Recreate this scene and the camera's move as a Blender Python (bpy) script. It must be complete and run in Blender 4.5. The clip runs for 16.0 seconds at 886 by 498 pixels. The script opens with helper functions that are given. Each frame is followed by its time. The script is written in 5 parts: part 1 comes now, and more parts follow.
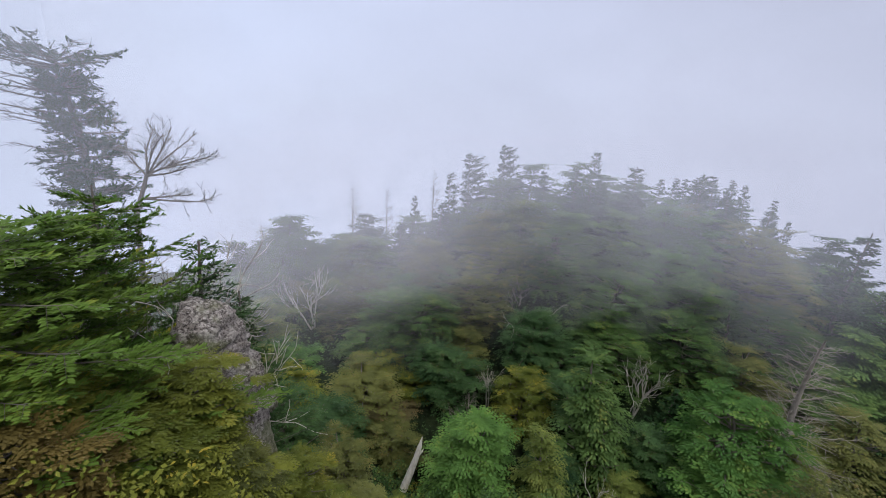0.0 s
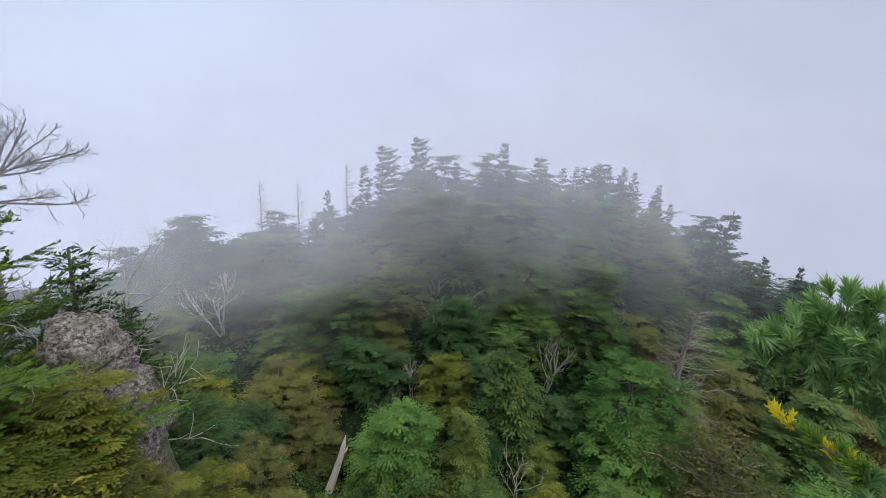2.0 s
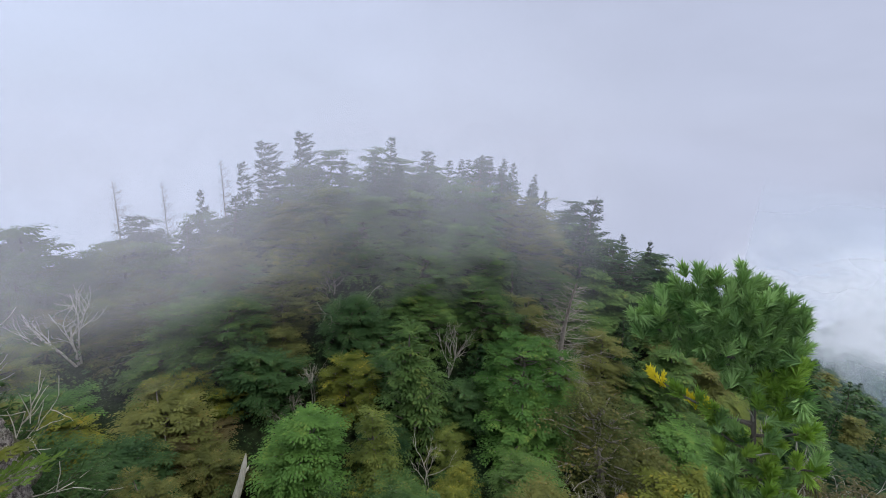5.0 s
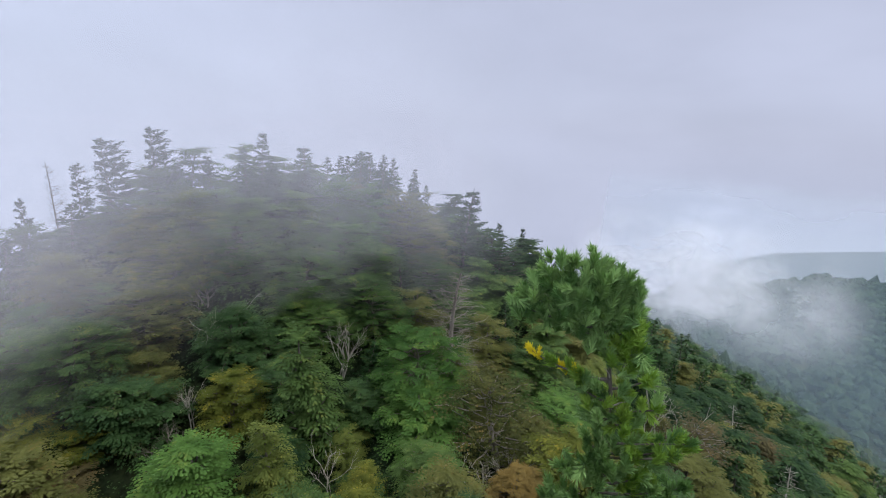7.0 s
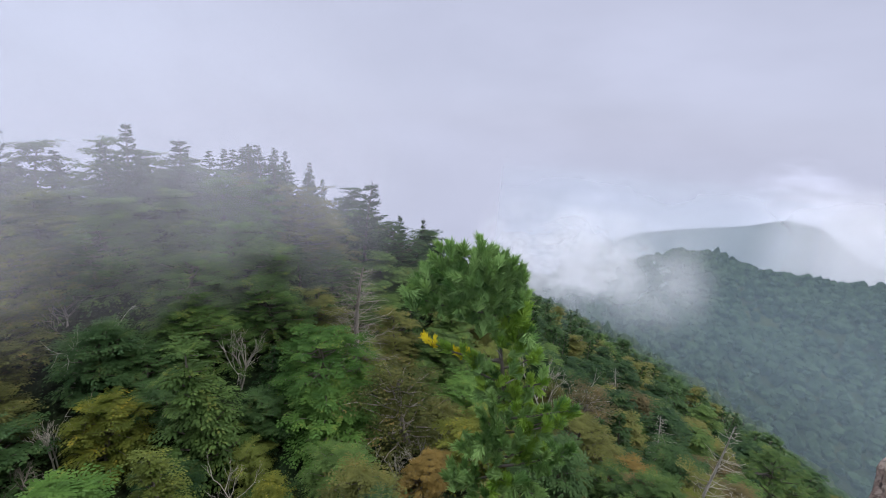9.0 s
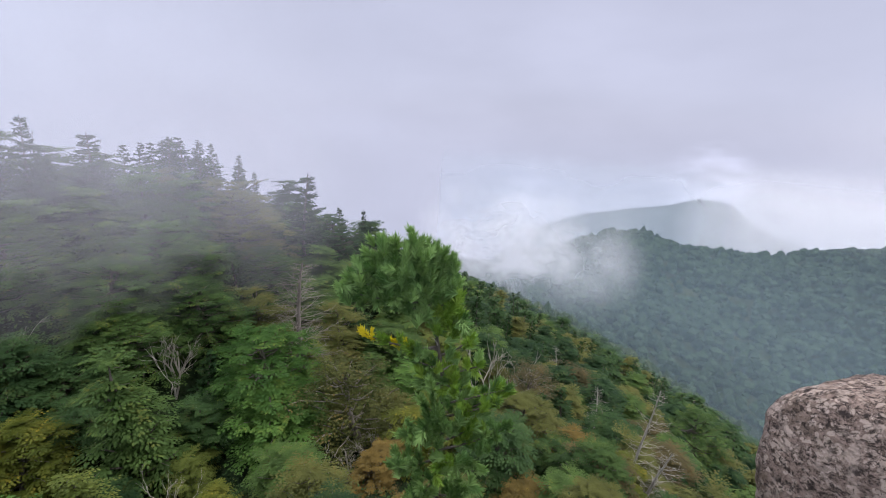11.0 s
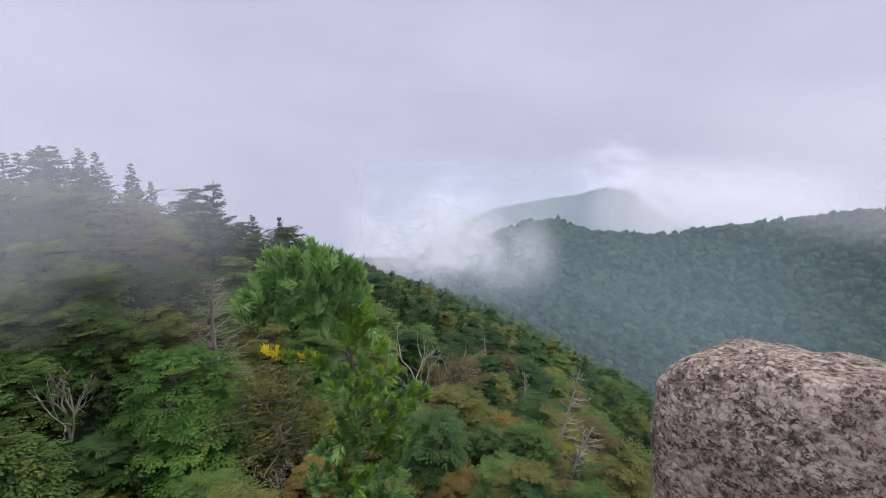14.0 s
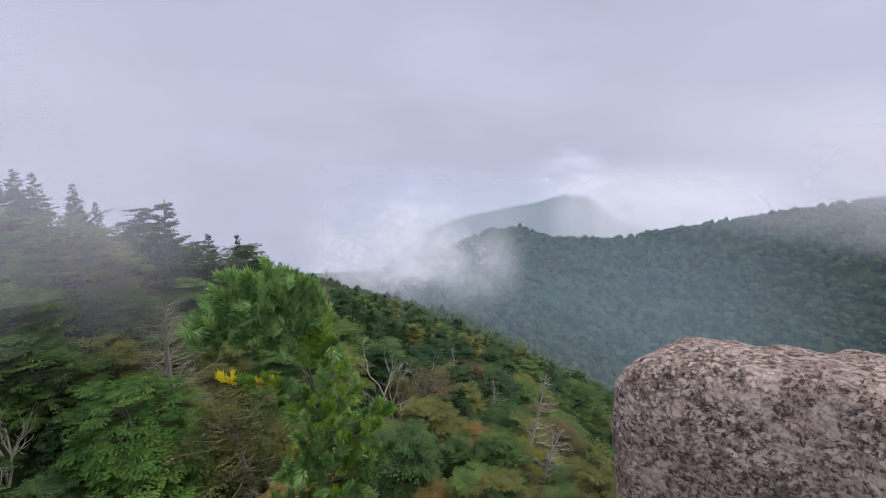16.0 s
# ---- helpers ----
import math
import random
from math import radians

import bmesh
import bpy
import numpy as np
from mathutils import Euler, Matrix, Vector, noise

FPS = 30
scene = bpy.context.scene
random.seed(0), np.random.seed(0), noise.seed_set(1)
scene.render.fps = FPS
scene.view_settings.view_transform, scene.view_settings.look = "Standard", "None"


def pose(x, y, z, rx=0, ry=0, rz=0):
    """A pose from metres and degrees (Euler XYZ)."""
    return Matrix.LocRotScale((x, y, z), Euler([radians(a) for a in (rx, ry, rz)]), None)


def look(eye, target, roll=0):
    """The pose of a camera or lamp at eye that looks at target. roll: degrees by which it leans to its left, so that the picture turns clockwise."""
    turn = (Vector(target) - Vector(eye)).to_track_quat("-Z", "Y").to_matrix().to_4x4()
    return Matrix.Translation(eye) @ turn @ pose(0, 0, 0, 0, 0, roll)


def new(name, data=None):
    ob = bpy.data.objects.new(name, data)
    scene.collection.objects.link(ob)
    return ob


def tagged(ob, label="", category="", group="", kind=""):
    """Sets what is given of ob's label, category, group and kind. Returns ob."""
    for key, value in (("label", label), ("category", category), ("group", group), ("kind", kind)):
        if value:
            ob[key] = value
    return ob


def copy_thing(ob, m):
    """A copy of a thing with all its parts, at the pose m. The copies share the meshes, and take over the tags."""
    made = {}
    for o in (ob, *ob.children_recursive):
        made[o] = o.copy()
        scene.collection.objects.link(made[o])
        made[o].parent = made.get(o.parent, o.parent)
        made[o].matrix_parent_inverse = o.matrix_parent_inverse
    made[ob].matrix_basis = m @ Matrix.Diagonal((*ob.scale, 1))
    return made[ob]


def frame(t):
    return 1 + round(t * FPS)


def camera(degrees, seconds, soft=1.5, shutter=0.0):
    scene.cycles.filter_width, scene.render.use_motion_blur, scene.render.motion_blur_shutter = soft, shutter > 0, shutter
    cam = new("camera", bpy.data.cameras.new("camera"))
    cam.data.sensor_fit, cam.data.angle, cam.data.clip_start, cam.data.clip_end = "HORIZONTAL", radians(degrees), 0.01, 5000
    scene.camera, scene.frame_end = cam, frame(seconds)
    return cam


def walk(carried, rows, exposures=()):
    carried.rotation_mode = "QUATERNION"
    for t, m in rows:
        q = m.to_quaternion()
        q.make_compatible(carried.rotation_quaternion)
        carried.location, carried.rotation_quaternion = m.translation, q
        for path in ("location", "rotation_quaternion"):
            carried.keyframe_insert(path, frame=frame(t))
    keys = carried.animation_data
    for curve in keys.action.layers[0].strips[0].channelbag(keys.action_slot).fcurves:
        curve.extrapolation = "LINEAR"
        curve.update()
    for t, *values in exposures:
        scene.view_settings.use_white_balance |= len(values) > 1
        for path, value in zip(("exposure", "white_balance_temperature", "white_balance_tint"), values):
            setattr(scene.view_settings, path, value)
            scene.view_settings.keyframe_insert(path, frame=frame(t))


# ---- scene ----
# camera: seconds, place, heading (to the left), pitch, roll
cam = camera(90.7, 16.0, soft=1.0)
PATH = [
    (0, 0.000, 0.001, 1.600, -0.94, -15.44, 3.54),
    (0.5, 0.076, -0.009, 1.611, -2.98, -15.54, 3.42),
    (1, 0.158, -0.043, 1.631, -6.10, -15.60, 3.40),
    (1.5, 0.181, -0.048, 1.622, -9.06, -15.69, 3.42),
    (2, 0.210, -0.053, 1.613, -11.82, -15.78, 3.48),
    (2.5, 0.224, -0.047, 1.609, -13.88, -15.84, 3.54),
    (3, 0.229, -0.041, 1.625, -15.69, -15.83, 3.62),
    (5.5, -0.089, -0.095, 1.787, -29.74, -15.85, 3.75),
    (6, -0.119, -0.118, 1.819, -33.26, -15.73, 3.91),
    (6.5, -0.119, -0.146, 1.829, -37.90, -15.58, 3.98),
    (7, -0.121, -0.166, 1.831, -41.99, -15.55, 3.77),
    (7.5, -0.113, -0.182, 1.828, -45.65, -15.55, 3.82),
    (8, -0.081, -0.200, 1.827, -49.10, -15.54, 3.90),
    (8.5, -0.050, -0.213, 1.834, -52.63, -15.52, 4.05),
    (9, -0.039, -0.234, 1.839, -55.14, -15.63, 4.17),
    (11.5, -0.042, -0.377, 1.901, -64.37, -16.67, 3.19),
    (12, -0.020, -0.400, 1.922, -66.00, -16.69, 2.87),
    (12.5, 0.037, -0.424, 1.968, -68.95, -16.66, 3.05),
    (13, 0.070, -0.460, 1.938, -70.98, -16.61, 3.01),
    (13.5, 0.076, -0.500, 1.944, -72.09, -16.50, 2.67),
    (14, 0.056, -0.515, 1.959, -73.02, -16.25, 2.41),
    (14.5, 0.046, -0.527, 1.968, -73.91, -15.90, 2.15),
    (15, 0.048, -0.547, 1.974, -75.67, -15.53, 2.00),
    (15.5, 0.054, -0.562, 1.979, -76.75, -15.12, 1.74),
    (16, 0.055, -0.580, 1.995, -77.73, -14.65, 1.42),
]
walk(cam, [(t, pose(x, y, z, 90 + pitch, 0, yaw) @ pose(0, 0, 0, 0, 0, roll)) for t, x, y, z, yaw, pitch, roll in PATH],
     exposures=[(0.0, -0.03, 6340, 6.5), (3.0, 0.0, 6270, 4.5), (5.5, -0.05, 6260, 4.5), (9.0, 0.02, 6380, 7.5), (12.5, 0.06, 6470, 9.5), (14.0, 0.0, 6460, 9.7), (16.0, -0.10, 6450, 10.0)])

# ---- light: a bright overcast sky, lighter towards the zenith, and a wide veiled sun ----
SUN_AZ, SUN_EL = radians(150), radians(52)
world = bpy.data.worlds.new("overcast_sky")
scene.world = world
world.use_nodes = True


class Nodes:
    """A thin wrapper to write node trees in a few lines."""

    def __init__(self, tree):
        self.tree = tree
        tree.nodes.clear()

    def add(self, kind, **props):
        n = self.tree.nodes.new(kind)
        for k, v in props.items():
            if k == "data_type":
                n.data_type = v
            elif k == "blend_type":
                n.blend_type = v
            elif k == "operation":
                n.operation = v
            elif k == "sky_type":
                n.sky_type = v
            elif k == "feature":
                n.feature = v
            elif k == "interpolation_type":
                n.interpolation_type = v
        return n

    def link(self, a, b):
        self.tree.links.new(a, b)

    def set(self, socket, value):
        if isinstance(value, bpy.types.NodeSocket):
            self.link(value, socket)
        elif value is not None:
            socket.default_value = value

    def math(self, op, a, b=None, clamp=False):
        n = self.add("ShaderNodeMath", operation=op)
        n.use_clamp = clamp
        self.set(n.inputs[0], a)
        self.set(n.inputs[1], b)
        return n.outputs[0]

    def noise(self, scale, detail=3.0, rough=0.55, vector=None, distortion=0.0):
        n = self.add("ShaderNodeTexNoise")
        n.inputs["Scale"].default_value = scale
        n.inputs["Detail"].default_value = detail
        n.inputs["Roughness"].default_value = rough
        n.inputs["Distortion"].default_value = distortion
        self.set(n.inputs["Vector"], vector)
        return n.outputs["Fac"]

    def remap(self, v, a, b, c=0.0, d=1.0, smooth=False):
        n = self.add("ShaderNodeMapRange", interpolation_type="SMOOTHSTEP" if smooth else "LINEAR")
        self.set(n.inputs[0], v)
        for i, x in zip((1, 2, 3, 4), (a, b, c, d)):
            self.set(n.inputs[i], x)
        return n.outputs[0]

    def mix(self, fac, a, b, blend="MIX"):
        n = self.add("ShaderNodeMix", data_type="RGBA", blend_type=blend)
        self.set(n.inputs[0], fac)
        for i, v in ((6, a), (7, b)):
            self.set(n.inputs[i], (*v, 1.0) if isinstance(v, tuple) and len(v) == 3 else v)
        return n.outputs[2]

    def ramp(self, fac, stops):
        n = self.add("ShaderNodeValToRGB")
        self.set(n.inputs[0], fac)
        n.color_ramp.interpolation = "EASE"
        e = n.color_ramp.elements
        while len(e) < len(stops):
            e.new(0.5)
        for el, (p, c) in zip(e, stops):
            el.position = p
            el.color = (*c, 1.0) if isinstance(c, tuple) else (c, c, c, 1.0)
        return n.outputs[0]

    def bump(self, height, strength=0.5, distance=0.02):
        n = self.add("ShaderNodeBump")
        n.inputs["Strength"].default_value = strength
        n.inputs["Distance"].default_value = distance
        self.set(n.inputs["Height"], height)
        return n.outputs[0]


w = Nodes(world.node_tree)
sky = w.add("ShaderNodeTexSky", sky_type="NISHITA")
sky.sun_disc = False
sky.sun_elevation, sky.sun_rotation = SUN_EL, SUN_AZ
coord = w.add("ShaderNodeTexCoord").outputs["Generated"]
sep = w.add("ShaderNodeSeparateXYZ")
w.link(coord, sep.inputs[0])
stretch = w.add("ShaderNodeMapping")
stretch.inputs["Scale"].default_value = (1.0, 1.0, 2.6)
w.link(coord, stretch.inputs[0])
billow = w.noise(2.2, 4.0, 0.5, stretch.outputs[0])
# cloud deck: horizon to zenith
rise = w.remap(sep.outputs[2], 0.26, 1.0, 1.16, 3.3)
shape = w.remap(billow, 0.3, 0.7, 0.93, 1.07)
side = w.remap(sep.outputs[0], -0.5, 0.95, 1.03, 0.84)
level = w.math("MULTIPLY", w.math("MULTIPLY", rise, shape), side)
for az_, el_, wide_, gain in ((93.5, -6.0, 6.0, 0.40), (75.0, -9.0, 6.0, 0.26)):
    a_, e_ = math.radians(az_), math.radians(el_)
    dot = w.add("ShaderNodeVectorMath", operation="DOT_PRODUCT")
    w.link(coord, dot.inputs[0])
    dot.inputs[1].default_value = (math.sin(a_) * math.cos(e_), math.cos(a_) * math.cos(e_), math.sin(e_))
    torn = w.math("MULTIPLY", w.remap(dot.outputs["Value"], math.cos(math.radians(wide_)), 1.0, 0.0, gain, True), w.remap(w.noise(13.0, 4.0, 0.55, stretch.outputs[0]), 0.4, 0.62))
    level = w.math("MULTIPLY", level, w.math("ADD", torn, 1.0))
cloud = w.mix(1.0, w.mix(w.remap(sep.outputs[0], -0.4, 0.9), (0.59, 0.635, 0.832), (0.60, 0.615, 0.79)),
              w.mix(w.remap(sep.outputs[2], 0.3, 0.8), (1.0, 1.0, 1.0), (1.08, 1.02, 0.80)), "MULTIPLY")
scaled = w.add("ShaderNodeVectorMath", operation="SCALE")
w.link(cloud, scaled.inputs[0])
w.link(level, scaled.inputs["Scale"])
bg_sky, bg_cloud = w.add("ShaderNodeBackground"), w.add("ShaderNodeBackground")
w.link(sky.outputs[0], bg_sky.inputs[0])
bg_sky.inputs[1].default_value = 0.06
w.link(scaled.outputs[0], bg_cloud.inputs[0])
bg_cloud.inputs[1].default_value = 1.0
both = w.add("ShaderNodeMixShader")
both.inputs[0].default_value = 0.94
w.link(bg_sky.outputs[0], both.inputs[1])
w.link(bg_cloud.outputs[0], both.inputs[2])
w.link(both.outputs[0], w.add("ShaderNodeOutputWorld").inputs[0])

sun_data = bpy.data.lights.new("sun", "SUN")
sun_data.energy, sun_data.angle, sun_data.color = 1.4, radians(18), (1.0, 0.96, 0.9)
sun = new("sun", sun_data)
sun.matrix_world = look((0, 0, 0), (-math.sin(SUN_AZ) * math.cos(SUN_EL), -math.cos(SUN_AZ) * math.cos(SUN_EL), -math.sin(SUN_EL)))
sun.location = (0, 0, 80)

# ---- materials ----
def material(name):
    m = bpy.data.materials.new(name)
    m.use_nodes = True
    n = Nodes(m.node_tree)
    return m, n, n.add("ShaderNodeOutputMaterial")


def leaf_material(name, low, high, rare, rough=0.6, glow=0.10):
    """Foliage: tone by whole plant, by leaf and by patch; some light passes through."""
    m, n, out = material(name)
    info = n.add("ShaderNodeObjectInfo").outputs["Random"]
    geo = n.add("ShaderNodeNewGeometry")
    leaf = geo.outputs["Random Per Island"]
    patch = n.noise(1.1, 2.0, 0.5, n.add("ShaderNodeTexCoord").outputs["Object"])
    tone = n.math("ADD", n.math("MULTIPLY", info, 0.5), n.math("ADD", n.math("MULTIPLY", leaf, 0.06), n.math("MULTIPLY", n.remap(patch, 0.34, 0.68), 0.45)), True)
    col = n.mix(tone, low, high)
    turned = n.math("MULTIPLY", n.remap(patch, 0.56, 0.7), n.remap(leaf, 0.45, 0.8))
    col = n.mix(n.math("MULTIPLY", turned, 0.8), col, rare)
    p = n.add("ShaderNodeBsdfPrincipled")
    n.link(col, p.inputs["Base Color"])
    p.inputs["Roughness"].default_value = rough
    p.inputs["Specular IOR Level"].default_value = 0.1
    t = n.add("ShaderNodeBsdfTranslucent")
    n.link(n.mix(1.0, col, (1.25, 1.3, 0.7), "MULTIPLY"), t.inputs[0])
    mix = n.add("ShaderNodeMixShader")
    mix.inputs[0].default_value = glow
    n.link(p.outputs[0], mix.inputs[1])
    n.link(t.outputs[0], mix.inputs[2])
    n.link(mix.outputs[0], out.inputs[0])
    return m


LEAF = {
    "green": leaf_material("green_leaves", (0.016, 0.040, 0.011), (0.098, 0.156, 0.040), (0.150, 0.150, 0.032)),
    "vivid": leaf_material("fresh_green_leaves", (0.022, 0.060, 0.012), (0.104, 0.190, 0.040), (0.150, 0.190, 0.038)),
    "dark": leaf_material("dark_green_leaves", (0.009, 0.027, 0.012), (0.060, 0.110, 0.034), (0.084, 0.094, 0.030)),
    "lime": leaf_material("pale_green_leaves", (0.050, 0.072, 0.014), (0.175, 0.205, 0.050), (0.22, 0.21, 0.04)),
    "yellowish": leaf_material("yellowing_leaves", (0.035, 0.052, 0.008), (0.160, 0.165, 0.026), (0.26, 0.20, 0.025)),
    "olive": leaf_material("olive_leaves", (0.028, 0.035, 0.009), (0.130, 0.135, 0.038), (0.17, 0.12, 0.04)),
    "russet": leaf_material("russet_leaves", (0.055, 0.050, 0.022), (0.135, 0.105, 0.045), (0.16, 0.10, 0.042)),
    "orange": leaf_material("orange_leaves", (0.080, 0.062, 0.018), (0.185, 0.122, 0.034), (0.20, 0.15, 0.035)),
    "fir": leaf_material("fir_needles", (0.016, 0.042, 0.016), (0.043, 0.078, 0.024), (0.073, 0.086, 0.024), 0.6, 0.12),
    # Brighter copy of the fir needles: a sunlit look put into the colour.
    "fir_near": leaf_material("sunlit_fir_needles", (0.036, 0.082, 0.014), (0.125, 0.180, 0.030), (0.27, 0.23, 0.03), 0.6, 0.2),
    "pine": leaf_material("pine_needles", (0.040, 0.125, 0.030), (0.39, 0.56, 0.21), (0.25, 0.32, 0.07), 0.42, 0.22),
    "pine_lime": leaf_material("young_pine_needles", (0.12, 0.24, 0.035), (0.34, 0.47, 0.09), (0.38, 0.36, 0.05), 0.45, 0.25),
    "pine_yellow": leaf_material("yellow_pine_needles", (0.58, 0.47, 0.02), (0.80, 0.68, 0.05), (0.75, 0.62, 0.05), 0.5, 0.3),
}


def bark_material(name, dark, light, scale=6.0):
    m, n, out = material(name)
    c = n.add("ShaderNodeTexCoord").outputs["Object"]
    mp = n.add("ShaderNodeMapping")
    mp.inputs["Scale"].default_value = (scale, scale, scale * 0.25)
    n.link(c, mp.inputs[0])
    f = n.noise(2.0, 5.0, 0.65, mp.outputs[0])
    blot = n.noise(1.2, 2.0, 0.5, c)
    col = n.mix(n.math("MULTIPLY", n.remap(f, 0.3, 0.7), n.remap(blot, 0.2, 0.7, 0.5, 1.0)), dark, light)
    p = n.add("ShaderNodeBsdfPrincipled")
    n.link(col, p.inputs["Base Color"])
    p.inputs["Roughness"].default_value = 0.85
    n.link(n.bump(f, 0.6, 0.01), p.inputs["Normal"])
    n.link(p.outputs[0], out.inputs[0])
    return m


BARK = bark_material("grey_brown_bark", (0.06, 0.048, 0.04), (0.19, 0.165, 0.14))
DEAD = bark_material("bleached_dead_wood", (0.20, 0.175, 0.15), (0.48, 0.45, 0.40))
BLEACHED = bark_material("silvered_splintered_wood", (0.34, 0.31, 0.27), (0.66, 0.63, 0.58))
DEAD_BROWN = bark_material("brown_dead_twigs", (0.13, 0.11, 0.095), (0.28, 0.245, 0.21))


def rock_material(name, dark, mid, pale, size=1.0, moss=0.0):
    """Coarse granite: pale lichen scabs, dark flecks drawn out along the grain, warm stains."""
    m, n, out = material(name)
    c = n.add("ShaderNodeTexCoord").outputs["Object"]
    mp = n.add("ShaderNodeMapping")
    mp.inputs["Scale"].default_value = (1.0, 1.0, 1.1)
    mp.inputs["Rotation"].default_value = (0.1, 0.25, 0.0)
    n.link(c, mp.inputs[0])
    q = mp.outputs[0]
    big = n.noise(1.3 / size, 3.0, 0.55, q)
    mid_n = n.noise(13.0 / size, 7.0, 0.72, q, 0.5)
    flake = n.noise(23.0 / size, 6.0, 0.7, q, 0.7)
    grit = n.noise(90.0 / size, 4.0, 0.75, q)
    v = n.add("ShaderNodeTexVoronoi", feature="F1")
    v.inputs["Scale"].default_value = 15.0 / size
    off = n.add("ShaderNodeVectorMath", operation="SCALE")
    nz = n.add("ShaderNodeTexNoise")
    nz.inputs["Scale"].default_value = 9.0 / size
    nz.inputs["Detail"].default_value = 5.0
    n.link(q, nz.inputs["Vector"])
    n.link(nz.outputs["Color"], off.inputs[0])
    off.inputs["Scale"].default_value = 0.13 * size
    add = n.add("ShaderNodeVectorMath", operation="ADD")
    n.link(q, add.inputs[0])
    n.link(off.outputs[0], add.inputs[1])
    n.link(add.outputs[0], v.inputs["Vector"])
    col = n.mix(n.remap(mid_n, 0.42, 0.56), dark, mid)
    col = n.mix(n.math("MULTIPLY", n.remap(grit, 0.35, 0.7), 0.45), col, pale)
    lichen = n.math("MULTIPLY", n.remap(v.outputs["Distance"], 0.50, 0.42), n.remap(mid_n, 0.43, 0.48), True)
    col = n.mix(n.math("MULTIPLY", lichen, n.remap(big, 0.36, 0.60, 0.15, 1.0)), col, pale)
    col = n.mix(n.math("MULTIPLY", n.remap(big, 0.55, 0.70), 0.45), col, (0.33, 0.25, 0.19))
    pit = n.math("MAXIMUM", n.remap(flake, 0.46, 0.41), n.remap(mid_n, 0.42, 0.37))
    col = n.mix(n.math("MULTIPLY", pit, 0.8), col, (0.045, 0.034, 0.034))
    zone = n.noise(2.6 / size, 4.0, 0.6, q)
    sheet = n.noise(3.8 / size, 6.0, 0.62, q, 0.8)
    col = n.mix(n.math("MULTIPLY", n.remap(sheet, 0.54, 0.60), 0.55), col, pale)
    col = n.mix(n.math("MULTIPLY", n.remap(zone, 0.54, 0.68), 0.45), col, dark)
    if moss:
        col = n.mix(n.math("MULTIPLY", n.remap(big, 0.5, 0.62), moss), col, (0.09, 0.11, 0.03))
    p = n.add("ShaderNodeBsdfPrincipled")
    n.link(col, p.inputs["Base Color"])
    p.inputs["Roughness"].default_value = 0.9
    p.inputs["Specular IOR Level"].default_value = 0.25
    coarse = n.noise(4.5 / size, 5.0, 0.6, q)
    relief = n.math("ADD", n.math("ADD", n.math("MULTIPLY", coarse, 1.8), n.math("MULTIPLY", grit, 0.2)), n.math("SUBTRACT", n.math("ADD", mid_n, flake), n.math("MULTIPLY", pit, 0.6)))
    n.link(n.bump(relief, 1.0, 0.030 * size), p.inputs["Normal"])
    n.link(p.outputs[0], out.inputs[0])
    return m


ROCK = rock_material("lichened_granite", (0.066, 0.042, 0.036), (0.300, 0.210, 0.178), (0.64, 0.51, 0.445))
ROCK_LEFT = rock_material("weathered_grey_rock", (0.075, 0.06, 0.056), (0.22, 0.185, 0.172), (0.44, 0.40, 0.375), 1.3, 0.6)

GROUND, g, out = material("forest_floor")
pos = g.add("ShaderNodeNewGeometry").outputs["Position"]
f1, f2, f3 = g.noise(1.5, 4.0, 0.6, pos), g.noise(0.09, 6.0, 0.7, pos), g.noise(0.012, 4.0, 0.6, pos)
# Near-black floor: the shade in the gaps between crowns is put into its colour.
gc = g.mix(g.remap(f1, 0.35, 0.65), (0.009, 0.013, 0.006), (0.022, 0.030, 0.011))
gc = g.mix(g.remap(f2, 0.4, 0.62), gc, (0.020, 0.036, 0.016))
gc = g.mix(g.math("MULTIPLY", g.remap(f3, 0.5, 0.65), 0.5), gc, (0.075, 0.085, 0.04))
gp = g.add("ShaderNodeBsdfPrincipled")
g.link(gc, gp.inputs["Base Color"])
gp.inputs["Roughness"].default_value = 0.95
gp.inputs["Specular IOR Level"].default_value = 0.1
g.link(g.bump(f2, 0.8, 4.0), gp.inputs["Normal"])
g.link(gp.outputs[0], out.inputs[0])


